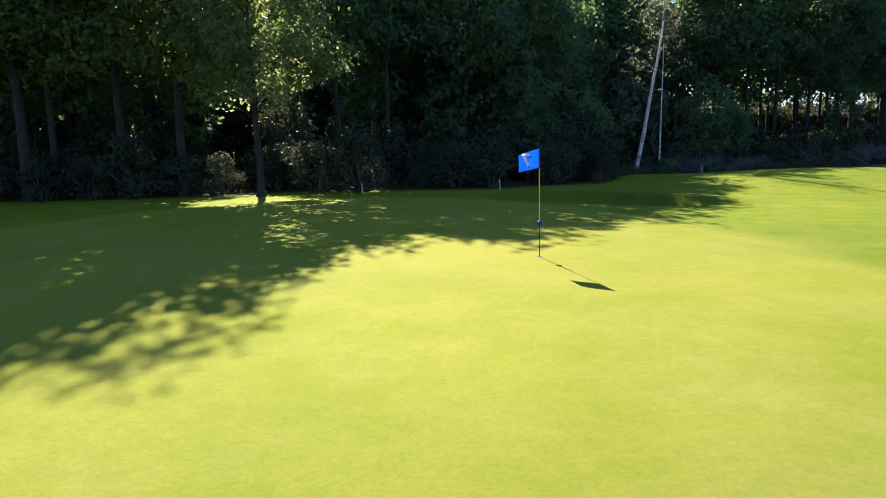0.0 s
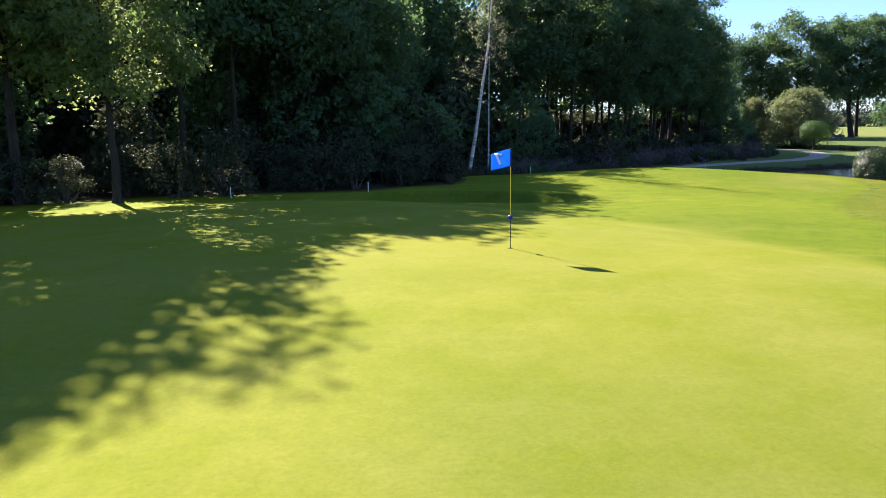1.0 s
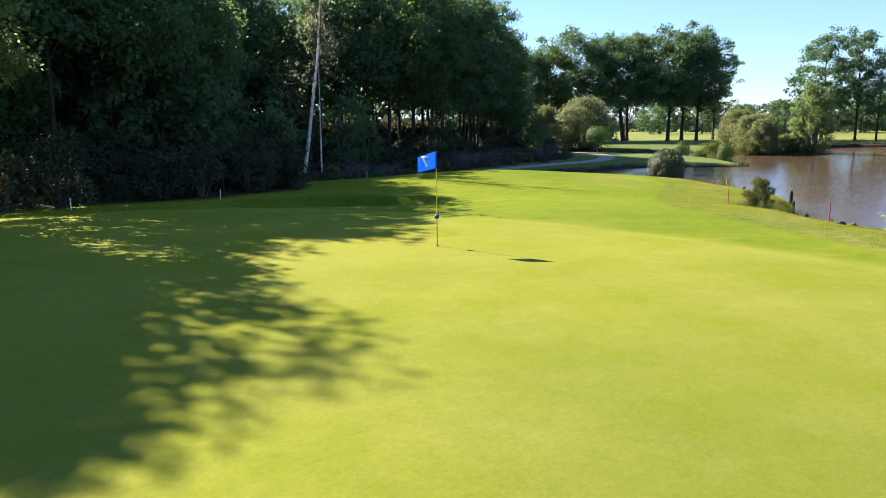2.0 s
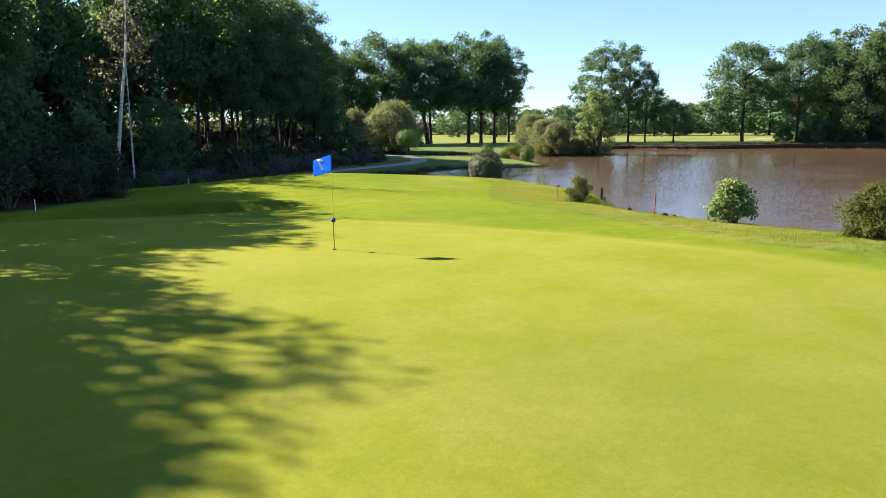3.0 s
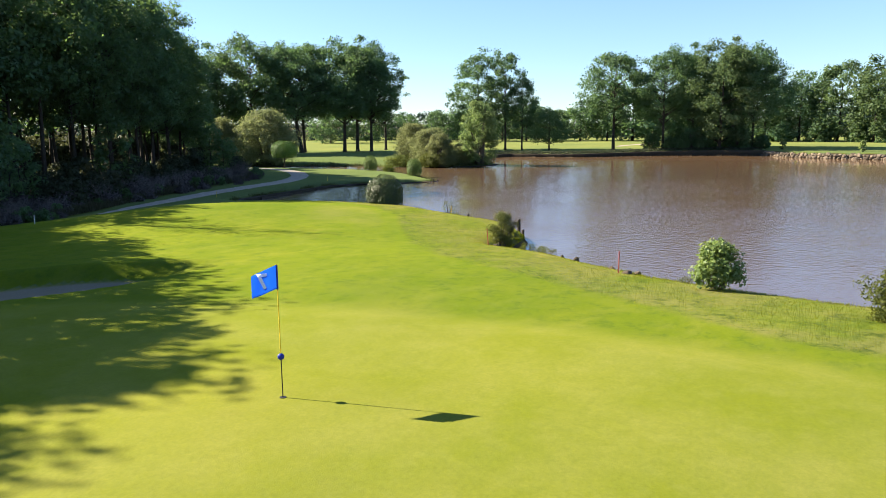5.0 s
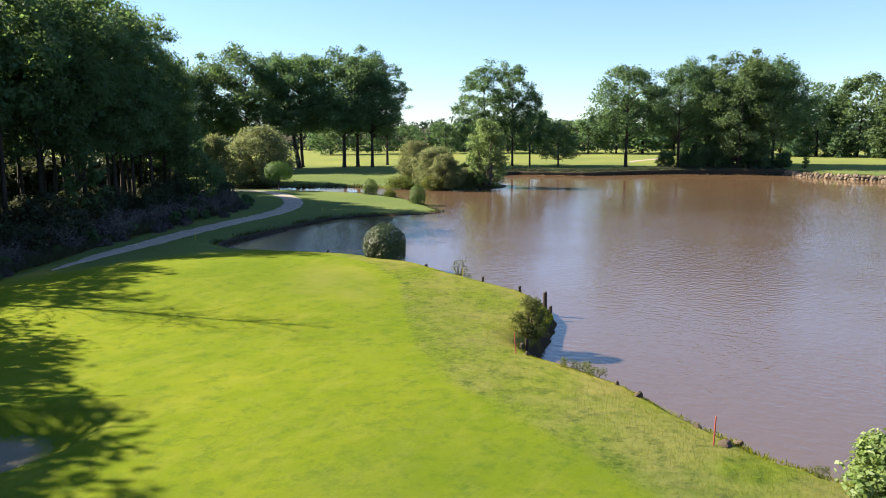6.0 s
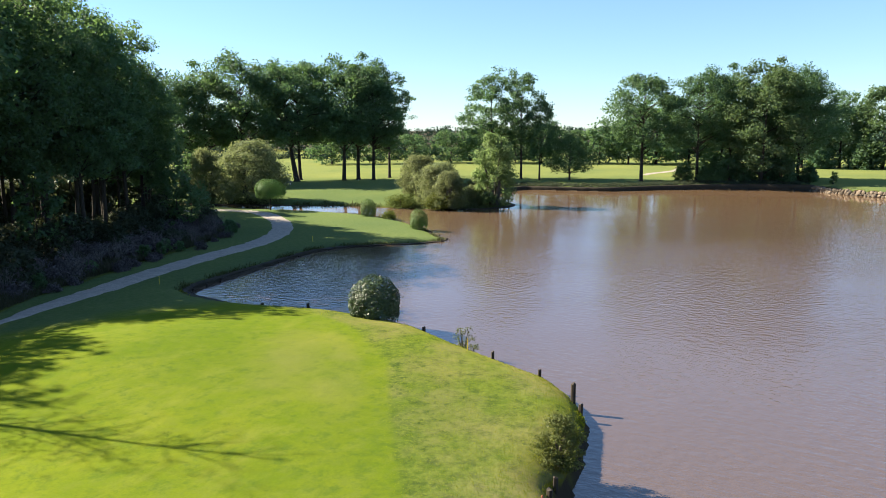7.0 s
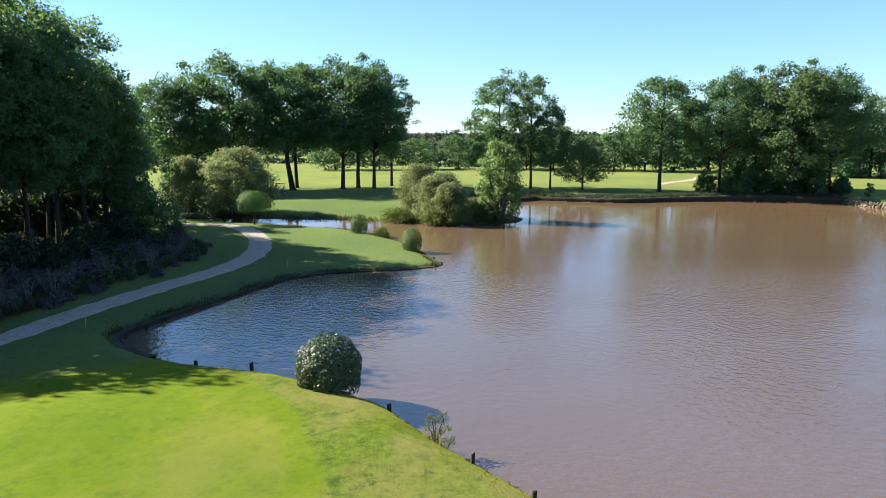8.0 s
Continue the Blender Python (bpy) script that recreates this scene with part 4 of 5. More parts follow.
for x in (-30, -27.6, -25.2, -22.8, -20.6, -18.2, -16.2, -14.1, -12.2, -10.4, -6.2, -4.0):
    front_under.plant(x, wood_y(x) - 0.9 + pick.uniform(-0.3, 0.5), pick.uniform(0.55, 0.95), pick.uniform(0, 360))
for k in range(30):
    x = -44 + k * 1.6
    backwood.plant(x + pick.uniform(-0.6, 0.6), (62, 70, 79)[k % 3] + pick.uniform(-2, 2), pick.uniform(1.1, 1.3), pick.uniform(0, 360))

for k in range(26):
    deep_thicket.plant(-44 + k * 2.3 + pick.uniform(-0.8, 0.8), 56.5 + pick.uniform(-2.5, 2.5), pick.uniform(1.0, 1.35), pick.uniform(0, 360))

for k in range(14):
    deep_thicket.plant(-30 + k * 2.6 + pick.uniform(-0.8, 0.8), 65 + pick.uniform(-2.5, 2.5), pick.uniform(1.3, 1.7), pick.uniform(0, 360))

for k in range(44):
    x = 6 + k * 1.3
    for gap in (9.5, 17) if x < 24 else (13, 21):
        deep_thicket.plant(x + pick.uniform(-0.8, 0.8), tree_y(x) + gap + pick.uniform(-2, 2), pick.uniform(0.75, 1.1), pick.uniform(0, 360))

willow_bush = Kind("willow_bush", "large rounded grey-green willow bush by the channel", "bush", "willow bushes",
                   [bush_form(91, 4.4, 8.6, 190, 100, 0.33, 0.21, 0.04, 0.2, 0.4, 0.35), bush_form(92, 4.0, 7.0, 130, 90, 0.34, 0.24, 0.06, 0.2, 0.4, 0.35)], WILLOW_LEAF, TWIG, "foliage")
# Oaks and other trees across the pond.
for x, y, s, w in ((96.5, 127, 0.90, 1.0), (101, 124, 1.0, 1.05), (105.5, 119, 1.09, 1.05), (114.6, 112.9, 1.11, 0.9), (118.4, 104.8, 1.08, 1.0), (121.2, 103.4, 1.10, 0.95), (122.0, 100.2, 1.05, 0.9)):
    field_oak.plant(x, y, s, None, None, None, w)
leaning_oak.plant(111.5, 111.0, 1.07, 133)
open_oak.plant(128.6, 101.0, 1.08, 20)
slim_oak.plant(135.2, 80.6, 1.17, 60, None, None, 1.15)
slim_oak.plant(137.0, 74.9, 1.19, 10, None, None, 0.85)
slim_oak.plant(136.9, 70.9, 0.88, 120, None, None, 0.9)
low_tree.plant(139.4, 65.6, 1.0, 40)
for x, y, s in ((56.5, 93, 1.0), (60, 96, 1.1), (62, 91.5, 0.9), (63, 99, 1.2), (58, 100, 1.2), (66.5, 104, 1.1)):
    deep_thicket.plant(x, y, s, pick.uniform(0, 360))
for x, y, s in ((65.5, 96, 0.9), (66.5, 101.5, 0.95), (73.5, 104, 0.8), (72, 110, 1.0), (78, 112, 0.85), (84, 116, 0.8)):
    backwood.plant(x, y, s, pick.uniform(0, 360))
for x, y, s in ((66, 93.5, 0.9), (69.5, 98.5, 0.9), (74.5, 107, 1.2), (79, 109, 1.1), (86, 112, 1.2)):
    under.plant(x, y, s, pick.uniform(0, 360))
for x, y, s, w in ((142.8, 52.5, 0.96, 1.0), (147.0, 43.2, 0.93, 0.9), (152.0, 38.4, 0.95, 0.9), (152.0, 26.6, 0.92, 0.9), (154.5, 31, 0.96, 0.9)):
    field_oak.plant(x, y, s, None, None, None, w)
pale_tree.plant(147.8, 32.2, 1.06, 100, None, None, 1.05)
thicket = Kind("thicket_shrub", "dark leafy thicket under the trees of the far bank", "shrub", "thicket of the far bank",
               [bush_form(121, 3.2, 5.0, 60, 56, 0.41, 0.28, 0.05), bush_form(122, 2.6, 3.6, 50, 56, 0.41, 0.3, 0.05)], OAK_LEAF, TWIG, "foliage")
for x, y, s in ((146.5, 45.4, 0.7), (147.0, 41.5, 0.8), (148.5, 37.5, 1.0), (149.5, 35.5, 0.9), (150, 29, 1.0), (152, 24.8, 0.8), (153, 42, 1.0), (155, 40, 1.2), (158, 33, 1.4),
                (145.6, 39, 0.6), (146.6, 35, 0.6), (148.2, 27.6, 0.6), (92.5, 118, 1.3), (96.5, 122, 1.2), (100, 117, 0.8)):
    thicket.plant(x, y, s)
back_tree = Kind("field_edge_tree", "dark leafy tree at the far edge of the fairway", "tree", "trees behind the fairway",
                 tree_forms((43, 44), 11.0, 0.6, 5.4, 70, 44, 0.62, 0.22, clump=0.15, fat=0.45, limbs=14), OAK_LEAF, BARK)
for i, (x, y) in enumerate(((208, 58), (205, 66), (203, 73), (199, 80), (201, 89), (194, 95), (196, 104), (188, 110), (186, 120), (210, 50), (179, 128), (172, 137), (164, 146))):
    back_tree.plant(x, y, (0.95, 1.15, 0.85, 1.05)[i % 4] * (1.4 if y < 78 else 1.0), None, None, None, 1.15)
far_broad = Kind("broad_tree", "broad leafy tree behind the lawn of the far bank", "tree", "trees behind the far lawn",
                 tree_forms((45, 46, 47), 21.0, 1.2, 7.8, 120, 62, 0.66, 0.34, clump=0.125, fat=0.5, limbs=16), MAPLE_LEAF, BARK)
for i, (x, y) in enumerate(((202, 30), (206, 22), (204, 13), (198, 5), (203, -5), (200, -15), (196, -26), (188, -38), (180, -52), (212, 40), (214, -2))):
    far_broad.plant(x, y, 0.88 + 0.03 * (i % 4), None, None, None, 1.15)
for x, y in ((199, 26), (201, 17), (200, 8), (195, 0), (198, -10), (194, -20), (188, -30)):
    thicket.plant(x, y, 1.5)

willow_bush.plant(81.8, 92.4, 1.10, 0, 0, None, 1.36)
willow_bush.plant(80.4, 100.5, 1.12, 0, 1, None, 0.72)
willow_bush.plant(91.5, 67.0, 0.82, 40, 1, None, 1.1)
willow_bush.plant(89.6, 63.4, 0.62, 90, 0, None, 1.1)
willow_bush.plant(96.5, 69.0, 0.85, 140, 1, None, 1.2)
willow_bush.plant(101.5, 76.0, 0.8, 200, 0, None, 1.2)
young_willow = Kind("weeping_willow", "pale young willow with hanging twigs at the water's edge", "tree", "willow bushes",
                    [bush_form(95, 2.5, 10.4, 90, 110, 0.34, 0.27, 0.05, 0.3, 0.8, 0.34)], YOUNG_WILLOW_LEAF, TWIG, "foliage")
willow_bush.plant(94.4, 62.4, 0.42, 60, 1, None, 1.2)
willow_bush.plant(98.6, 63.6, 0.5, 20, 0, None, 1.2)
young_willow.plant(96.2, 59.8, 1.06, 0, None, None, 1.25)

# Clipped shrubs and loose shrubs of the near bank and the spit.
laurel = Kind("laurel_shrub", "clipped glossy laurel dome on the bank", "shrub", "clipped shrubs",
              [dome_form(101, 1.28, 2.4, 8000, 0.135)], LAUREL_LEAF, TWIG, "foliage")
laurel.plant(36.9, 36.9, 1.0, 0)
barrel = Kind("clipped_shrub", "small clipped barrel-shaped shrub on the spit", "shrub", "clipped shrubs",
              [dome_form(102, 0.88, 2.1, 6500, 0.095, power=2.8)], CLIPPED_LEAF, TWIG, "foliage")
barrel.plant(77.0, 67.6, 1.0, 0)
barrel.plant(70.4, 55.9, 1.0, 70)
low_bush = Kind("low_shrub", "low loose grey-green shrub by the channel", "shrub", "loose shrubs",
                [bush_form(103, 1.5, 1.3, 44, 90, 0.13)], OLIVE_LEAF, TWIG, "foliage")
low_bush.plant(88.4, 70.6, 1.2, 0, None, None, 1.55)
low_bush.plant(76.3, 64.0, 0.7, 30)
low_bush.plant(88.5, 64.6, 1.5, 60)


def lollipop():
    rng = seeded(104)
    t = Tubes()
    t.tube([(0, 0, -0.1), (0.03, 0, 1.0), (0, 0.02, 2.2), (0, 0, 2.9)], [0.11, 0.085, 0.08, 0.04], 7)
    for a in range(5):
        t.tube([(0, 0, 1.9), (math.cos(a * 1.26) * 0.7, math.sin(a * 1.26) * 0.7, 2.5), (math.cos(a * 1.26) * 1.3, math.sin(a * 1.26) * 1.3, 2.7)], [0.05, 0.035, 0.015], 5)
    _, (v, f) = dome_form(104, 1.75, 2.3, 14000, 0.10, 1.55, 1.0, 0.6, 2.3)()
    return t, (v, f)


topiary = Kind("topiary_tree", "mushroom-shaped clipped tree on a short trunk", "tree", "clipped shrubs", [lollipop], CLIPPED_LEAF, BARK)
topiary.plant(75.5, 82.6, 1.08, 0)

round_bush = Kind("rounded_shrub", "dense rounded olive-green shrub on the pond bank", "shrub", "shrubs on the near bank",
                  [bush_form(105, 1.28, 1.58, 150, 90, 0.08, 0.21, 0.04, 0.35, 0.0, 0.55, 12)], OLIVE_LEAF, TWIG, "foliage")
round_bush.plant(13.1, 5.35, 0.97, 30, None, None, 1.04)
lime_bush = Kind("young_laurel", "young shrub with large light green leaves on the pond bank", "shrub", "shrubs on the near bank",
                 [bush_form(106, 0.76, 1.42, 64, 70, 0.108, 0.33, 0.24, 0.5, 0.0, 0.62, 9)], LIME_LEAF, TWIG, "foliage")
lime_bush.plant(15.45, 10.15, 1.06, 0)
bank_bush = Kind("bank_shrub", "loose shrub overhanging the water beside dark posts", "shrub", "shrubs on the near bank",
                 [bush_form(107, 0.86, 1.95, 90, 100, 0.082, 0.27, 0.10, 0.4, 0.2, 0.5, 12)], BANK_LEAF, TWIG, "foliage")
bank_bush.plant(26.15, 22.15, 0.97, 0, z=-1.82)


# ---- the birch ----
def build_birch():
    root = thing("birch_tree", pose(13.1, 50.2, ground(13.1, 50.2) - 0.05), "thin white-barked birch with sparse pale leaves before the wood", "tree")
    rng = seeded(111)
    t = Tubes()
    zs = np.linspace(0, 15.5, 12)
    stem = np.column_stack([0.20 * zs - 0.0035 * zs * zs + 0.006 * zs * np.sin(zs * 0.9), 0.01 * zs, zs])
    t.tube(stem, 0.145 * (1 - 0.9 * zs / 15.5) + 0.01, 9)
    part("trunk", t.mesh("birch_trunk", BIRCH_BARK), root, "white birch trunk with dark marks")
    t2 = Tubes()
    z2 = np.linspace(0, 9, 8)
    t2.tube(np.column_stack([2.0 + 0.01 * z2, 1.2 + 0.0 * z2, z2]), 0.07 * (1 - 0.85 * z2 / 9) + 0.008, 7)
    part("second_trunk", t2.mesh("birch_second_trunk", BIRCH_BARK), root, "thin second birch trunk")
    limbs, tips = Tubes(), []
    for k in range(64):
        z0 = rng.uniform(6.4, 14.2)
        s = np.array([np.interp(z0, zs, stem[:, i]) for i in range(3)])
        a = rng.uniform(0, 2 * np.pi)
        reach = rng.uniform(0.8, 3.3) * (1.15 - (z0 - 6) / 15)
        e = s + np.array([np.cos(a) * reach, np.sin(a) * reach, rng.uniform(0.2, 1.6)])
        mid = s * 0.5 + e * 0.5 + np.array([0, 0, 0.25])
        limbs.tube([s, mid, e], [0.022, 0.014, 0.005], 5)
        for j in range(4):
            b = mid + (e - mid) * rng.uniform(0, 1)
            g = b + np.array([rng.normal(0, 0.5), rng.normal(0, 0.5), rng.uniform(-0.9, 0.5)])
            limbs.tube([b, (b + g) / 2 + np.array([0, 0, 0.12]), g], [0.007, 0.005, 0.003], 3)
            tips.append(g)
    part("branch_work", limbs.mesh("birch_branches", TWIG), root, "fine bare grey branches")
    keep = [p for p in tips if rng.random() < (0.55 if p[0] < 2.2 else 0.22)]
    p, out = clumps(rng, np.array(keep), rng.uniform(0.25, 0.6, len(keep)), 14)
    v, f = leaf_cards(rng, p, out, 0.105, 0.6, 0.1, 0.9, 0.5)
    part("crown", mesh_of("birch_leaves", v, f, BIRCH_LEAF), root)


build_birch()


# ---- flagstick ----
def tube_mesh(name, points, radii, material, sides=10):
    t = Tubes()
    t.tube(points, radii, sides)
    return t.mesh(name, material)


def build_flagstick():
    fz = ground(2.1, 14.5)
    root = thing("flagstick", pose(2.1, 14.5, fz), "golf flagstick with a blue flag standing in the hole", "flagstick")
    part("lower_pole", tube_mesh("lower_pole", [(0, 0, -0.1), (0, 0, 0.3), (0, 0, 0.69)], [0.009, 0.009, 0.009], BLACK), root, "dark lower pole")
    part("upper_pole", tube_mesh("upper_pole", [(0, 0, 0.69), (0, 0, 1.4), (0, 0, 2.20)], [0.009, 0.0085, 0.008], YELLOW), root, "yellow upper pole")
    ball = bmesh.new()
    bmesh.ops.create_uvsphere(ball, u_segments=18, v_segments=12, radius=0.055)
    part("ball_marker", from_bm("ball_marker", ball, DEEP_BLUE, True), root, "blue ball on the pole", pose(0, 0, 0.69))
    along = Vector((-0.94, 0.34, 0)).normalized()
    side = Vector((along.y, -along.x, 0))
    w, h, nu, nv = 0.44, 0.38, 18, 10
    v, f = [], []
    for i in range(nu + 1):
        u = i / nu
        for j in range(nv + 1):
            k = j / nv
            wave = 0.018 * math.sin(u * 7.5 + k * 1.6) * u + 0.005 * math.sin(u * 12 - k * 2.6) * u
            p = along * (u * w * 0.97) + side * wave + Vector((0, 0, 1.81 + k * h - 0.10 * u - 0.03 * u * u * k - 0.02 * u * math.sin(k * 3)))
            v.append(tuple(p))
    for i in range(nu):
        for j in range(nv):
            f.append((i * (nv + 1) + j, (i + 1) * (nv + 1) + j, (i + 1) * (nv + 1) + j + 1, i * (nv + 1) + j + 1))
    me = mesh_of("flag", v, np.array(f), BLUE, True)
    flag = part("flag", me, root, "blue cloth flag with a white number")
    so = flag.modifiers.new("cloth", "SOLIDIFY")
    so.thickness, so.offset = 0.004, 0.0
    part("flag_sleeve", tube_mesh("flag_sleeve", [(0, 0, 1.80), (0, 0, 2.0), (0, 0, 2.19)], [0.016, 0.016, 0.016], DEEP_BLUE), root, "dark blue sleeve of the flag")
    for s in (1, -1):
        cu = bpy.data.curves.new("number", "FONT")
        cu.body, cu.size, cu.align_x, cu.align_y, cu.extrude = "7", 0.34, "CENTER", "CENTER", 0.0015
        cu.offset = 0.010
        cu.materials.append(WHITE_CLOTH)
        n = part("number", cu, flag, "white printed number")
        zax = side * s
        xax = Vector((0, 0, 1)).cross(zax)
        m = Matrix((xax * (s), Vector((0, 0, 1)), zax)).transposed().to_4x4()
        n.matrix_basis = Matrix.Translation(along * 0.26 + side * (0.024 * s) + Vector((0, 0, 1.95))) @ m
    hole = bmesh.new()
    bmesh.ops.create_cone(hole, cap_ends=True, segments=20, radius1=0.054, radius2=0.054, depth=0.004)
    part("cup", from_bm("cup", hole, BLACK), root, "dark hole in the green", pose(0, 0, 0.006))


build_flagstick()


# ---- posts, stakes and stones of the shore ----
def stake(name, x, y, height, r, material, label, group, lean=(0, 0), top=None):
    root_z = ground(x, y)
    bm = bmesh.new()
    bmesh.ops.create_cone(bm, cap_ends=True, segments=8, radius1=r, radius2=r * 0.85, depth=height + 0.5)
    bmesh.ops.bevel(bm, geom=[e for e in bm.edges if all(v.co.z > 0 for v in e.verts)], offset=r * 0.3, segments=1, affect="EDGES")
    for v in bm.verts:
        v.co.z += (height - 0.5) / 2
        if v.co.z > height * 0.8:
            v.co.z += 0.25 * r * math.sin(v.co.x * 40 + x)
    ob = new(name, from_bm(name, bm, material))
    ob.matrix_basis = pose(x, y, root_z if top is None else top - height, lean[0], lean[1], (x * 77) % 360)
    return tagged(ob, label, "post", group)


for x, y, lean in ((16.8, 13.4, (0, 2)), (21.8, 20.75, (3, -4))):
    stake("hazard_stake", x, y, 0.75, 0.021, RED, "thin red-painted hazard stake on the pond bank", "hazard stakes", lean)
stake("hazard_stake", 11.85, 4.95, 0.62, 0.022, ORANGE, "leaning orange hazard stake before a shrub", "hazard stakes", (-12, -10))
for x, y in ((34.2, 29.75), (37.2, 55.0), (57.0, 59.0)):
    stake("yellow_stake", x, y, 0.55, 0.016, YELLOW, "small yellow marker stake on the grass edge", "marker stakes")
for x, y in ((2.6, 34.2), (16.5, 46.6), (-3.8, 32.6), (118.8, 101.6)):
    stake("white_stake", x, y, 0.48, 0.022, WHITE, "short white marker stake on the grass", "boundary stakes")
for x, y, h, r, top in ((31.9, 23.85, 1.8, 0.11, -1.24), (31.25, 23.3, 1.3, 0.10, -1.74), (33.2, 25.8, 1.6, 0.085, -1.44), (34.45, 28.6, 1.6, 0.085, -1.46), (36.8, 33.75, 1.0, 0.10, -1.66),
                        (37.2, 41.9, 1.0, 0.11, -1.55), (36.1, 44.4, 1.0, 0.11, -1.60), (25.0, 21.75, 1.3, 0.09, -1.45), (24.2, 21.6, 1.3, 0.10, -1.40)):
    stake("timber_post", x, y, h, r, TIMBER, "dark wet timber post at the water's edge", "shore posts", top=top)


def plank_edge():
    """Boards and piles that hold the cove's bank and the spit."""
    line = off_shore(COVE_SHORE[5:] + CHANNEL_SHORE[:2], 0.36)
    root = thing("bank_edging", pose(0, 0, 0), "dark timber piles and boards holding the cove bank", "edging", kind="structure")
    t = np.concatenate([[0], np.cumsum(np.hypot(*np.diff(line, axis=0).T))])
    rng = random.Random(3)
    s, pile, board = 0.0, None, None
    while s < t[-1] - 1:
        step = rng.uniform(0.55, 0.9) if s > t[-1] - 9 else rng.uniform(1.5, 3.2)
        px, py = np.interp(s, t, line[:, 0]), np.interp(s, t, line[:, 1])
        qx, qy = np.interp(s + step, t, line[:, 0]), np.interp(s + step, t, line[:, 1])
        top = ground(px, py) + rng.uniform(-0.36, -0.10) + (rng.uniform(0.15, 0.45) if s > t[-1] - 9 else 0)
        if pile is None:
            bm = bmesh.new()
            bmesh.ops.create_cone(bm, cap_ends=True, segments=7, radius1=0.10, radius2=0.085, depth=1.4)
            pile = from_bm("pile", bm, TIMBER)
            bm = bmesh.new()
            bmesh.ops.create_cube(bm, size=1)
            bmesh.ops.bevel(bm, geom=bm.edges[:], offset=0.04, segments=1, affect="EDGES")
            board = from_bm("board", bm, TIMBER)
        part("pile", pile, root, "", pose(px, py, top - 0.7, rng.uniform(-4, 4), rng.uniform(-4, 4), rng.uniform(0, 360)))
        ang = math.degrees(math.atan2(qy - py, qx - px))
        if rng.random() < 0.55:
            part("board", board, root, "", pose((px + qx) / 2, (py + qy) / 2, ground(px, py) - rng.uniform(0.22, 0.30), rng.uniform(-6, 6), rng.uniform(-3, 3), ang) @ Matrix.Diagonal((math.hypot(qx - px, qy - py), 0.05, 0.26, 1)))
        s += step


plank_edge()


def rock_mesh(seed, name="rock", material=STONE):
    bm = bmesh.new()
    bmesh.ops.create_icosphere(bm, subdivisions=2, radius=1)
    for v in bm.verts:
        k = 1 + 0.28 * noise.noise(v.co * 1.3 + Vector((seed * 7.1, 0, 0))) + 0.1 * noise.noise(v.co * 3.1 + Vector((0, seed * 3.3, 0)))
        v.co *= k
    return from_bm(name, bm, material)


rocks = [rock_mesh(k) for k in range(4)]
bank_rocks = [rock_mesh(k + 4, "rock", BANK_STONE) for k in range(4)]
for i, (x, y, s) in enumerate(((17.1, 13.2, 0.17), (17.5, 12.95, 0.12), (19.9, 16.0, 0.15), (20.8, 16.9, 0.10), (22.2, 20.5, 0.13), (18.0, 14.0, 0.10))):
    ob = new("rock", bank_rocks[i % 4])
    ob.matrix_basis = pose(x, y, ground(x, y) - s * 0.05, 20 * i, 35 * i, 50 * i) @ Matrix.Diagonal((s * 1.3, s, s * 0.7, 1))
    tagged(ob, "weathered brown stone on the pond bank", "rock", "bank stones")


def stone_wall():
    """The rough stone facing of the far bank."""
    line = off_shore(FAR_SHORE[9:14], 0.62)
    t = np.concatenate([[0], np.cumsum(np.hypot(*np.diff(line, axis=0).T))])
    rng = random.Random(8)
    root = thing("stone_wall", pose(0, 0, 0), "low rough wall of pale brown stones along the far bank", "wall", kind="structure")
    s = 0.0
    while s < t[-1]:
        for course in range(2):
            x = float(np.interp(s + 0.3 * (course % 2), t, line[:, 0])) + rng.uniform(-0.1, 0.1)
            y = float(np.interp(s + 0.3 * (course % 2), t, line[:, 1]))
            k = rng.uniform(0.24, 0.50)
            part("stone", rocks[rng.randrange(4)], root, "", pose(x + 0.16 * course, y + 0.05 * course, WATER_Z + 0.12 + course * 0.46 + rng.uniform(-0.08, 0.08), rng.uniform(0, 360), rng.uniform(-20, 20), rng.uniform(0, 360)) @ Matrix.Diagonal((k * 1.2, k * 1.05, k * 0.8, 1)))
        s += rng.uniform(0.52, 0.72)


stone_wall()


# ---- far hedges and woods ----
def far_belt(name, seed, reach, spread, low, high, clump_r, leaf, per, every, levels, a0, a1, label):
    rng = seeded(seed)
    n = int(reach * (a1 - a0) / every)
    cen, rad = [], []
    for i in range(n):
        a = a0 + (a1 - a0) * (i + rng.uniform(-0.5, 0.5)) / n
        d = reach + rng.uniform(-spread, spread) + 18 * math.sin(a * 9)
        x, y = 15 + math.cos(a) * d, 18 + math.sin(a) * d
        h = low + (high - low) * (0.5 + 0.5 * math.sin(a * 23 + 2 * math.sin(a * 61))) * rng.uniform(0.7, 1.1)
        base = ground(x, y)
        for k in range(levels):
            cen.append((x + rng.normal(0, clump_r * 0.5), y + rng.normal(0, clump_r * 0.5), base + max(0.5, h * (k + 0.6) / levels - clump_r * 0.3)))
            rad.append(clump_r * rng.uniform(0.7, 1.2))
    p, out = clumps(rng, np.array(cen), rad, per, 0.9)
    v, f = leaf_cards(rng, p, out, leaf, 0.8)
    tagged(new(name, mesh_of(name, v, f, FAR_LEAF)), label, "trees", kind="stuff")


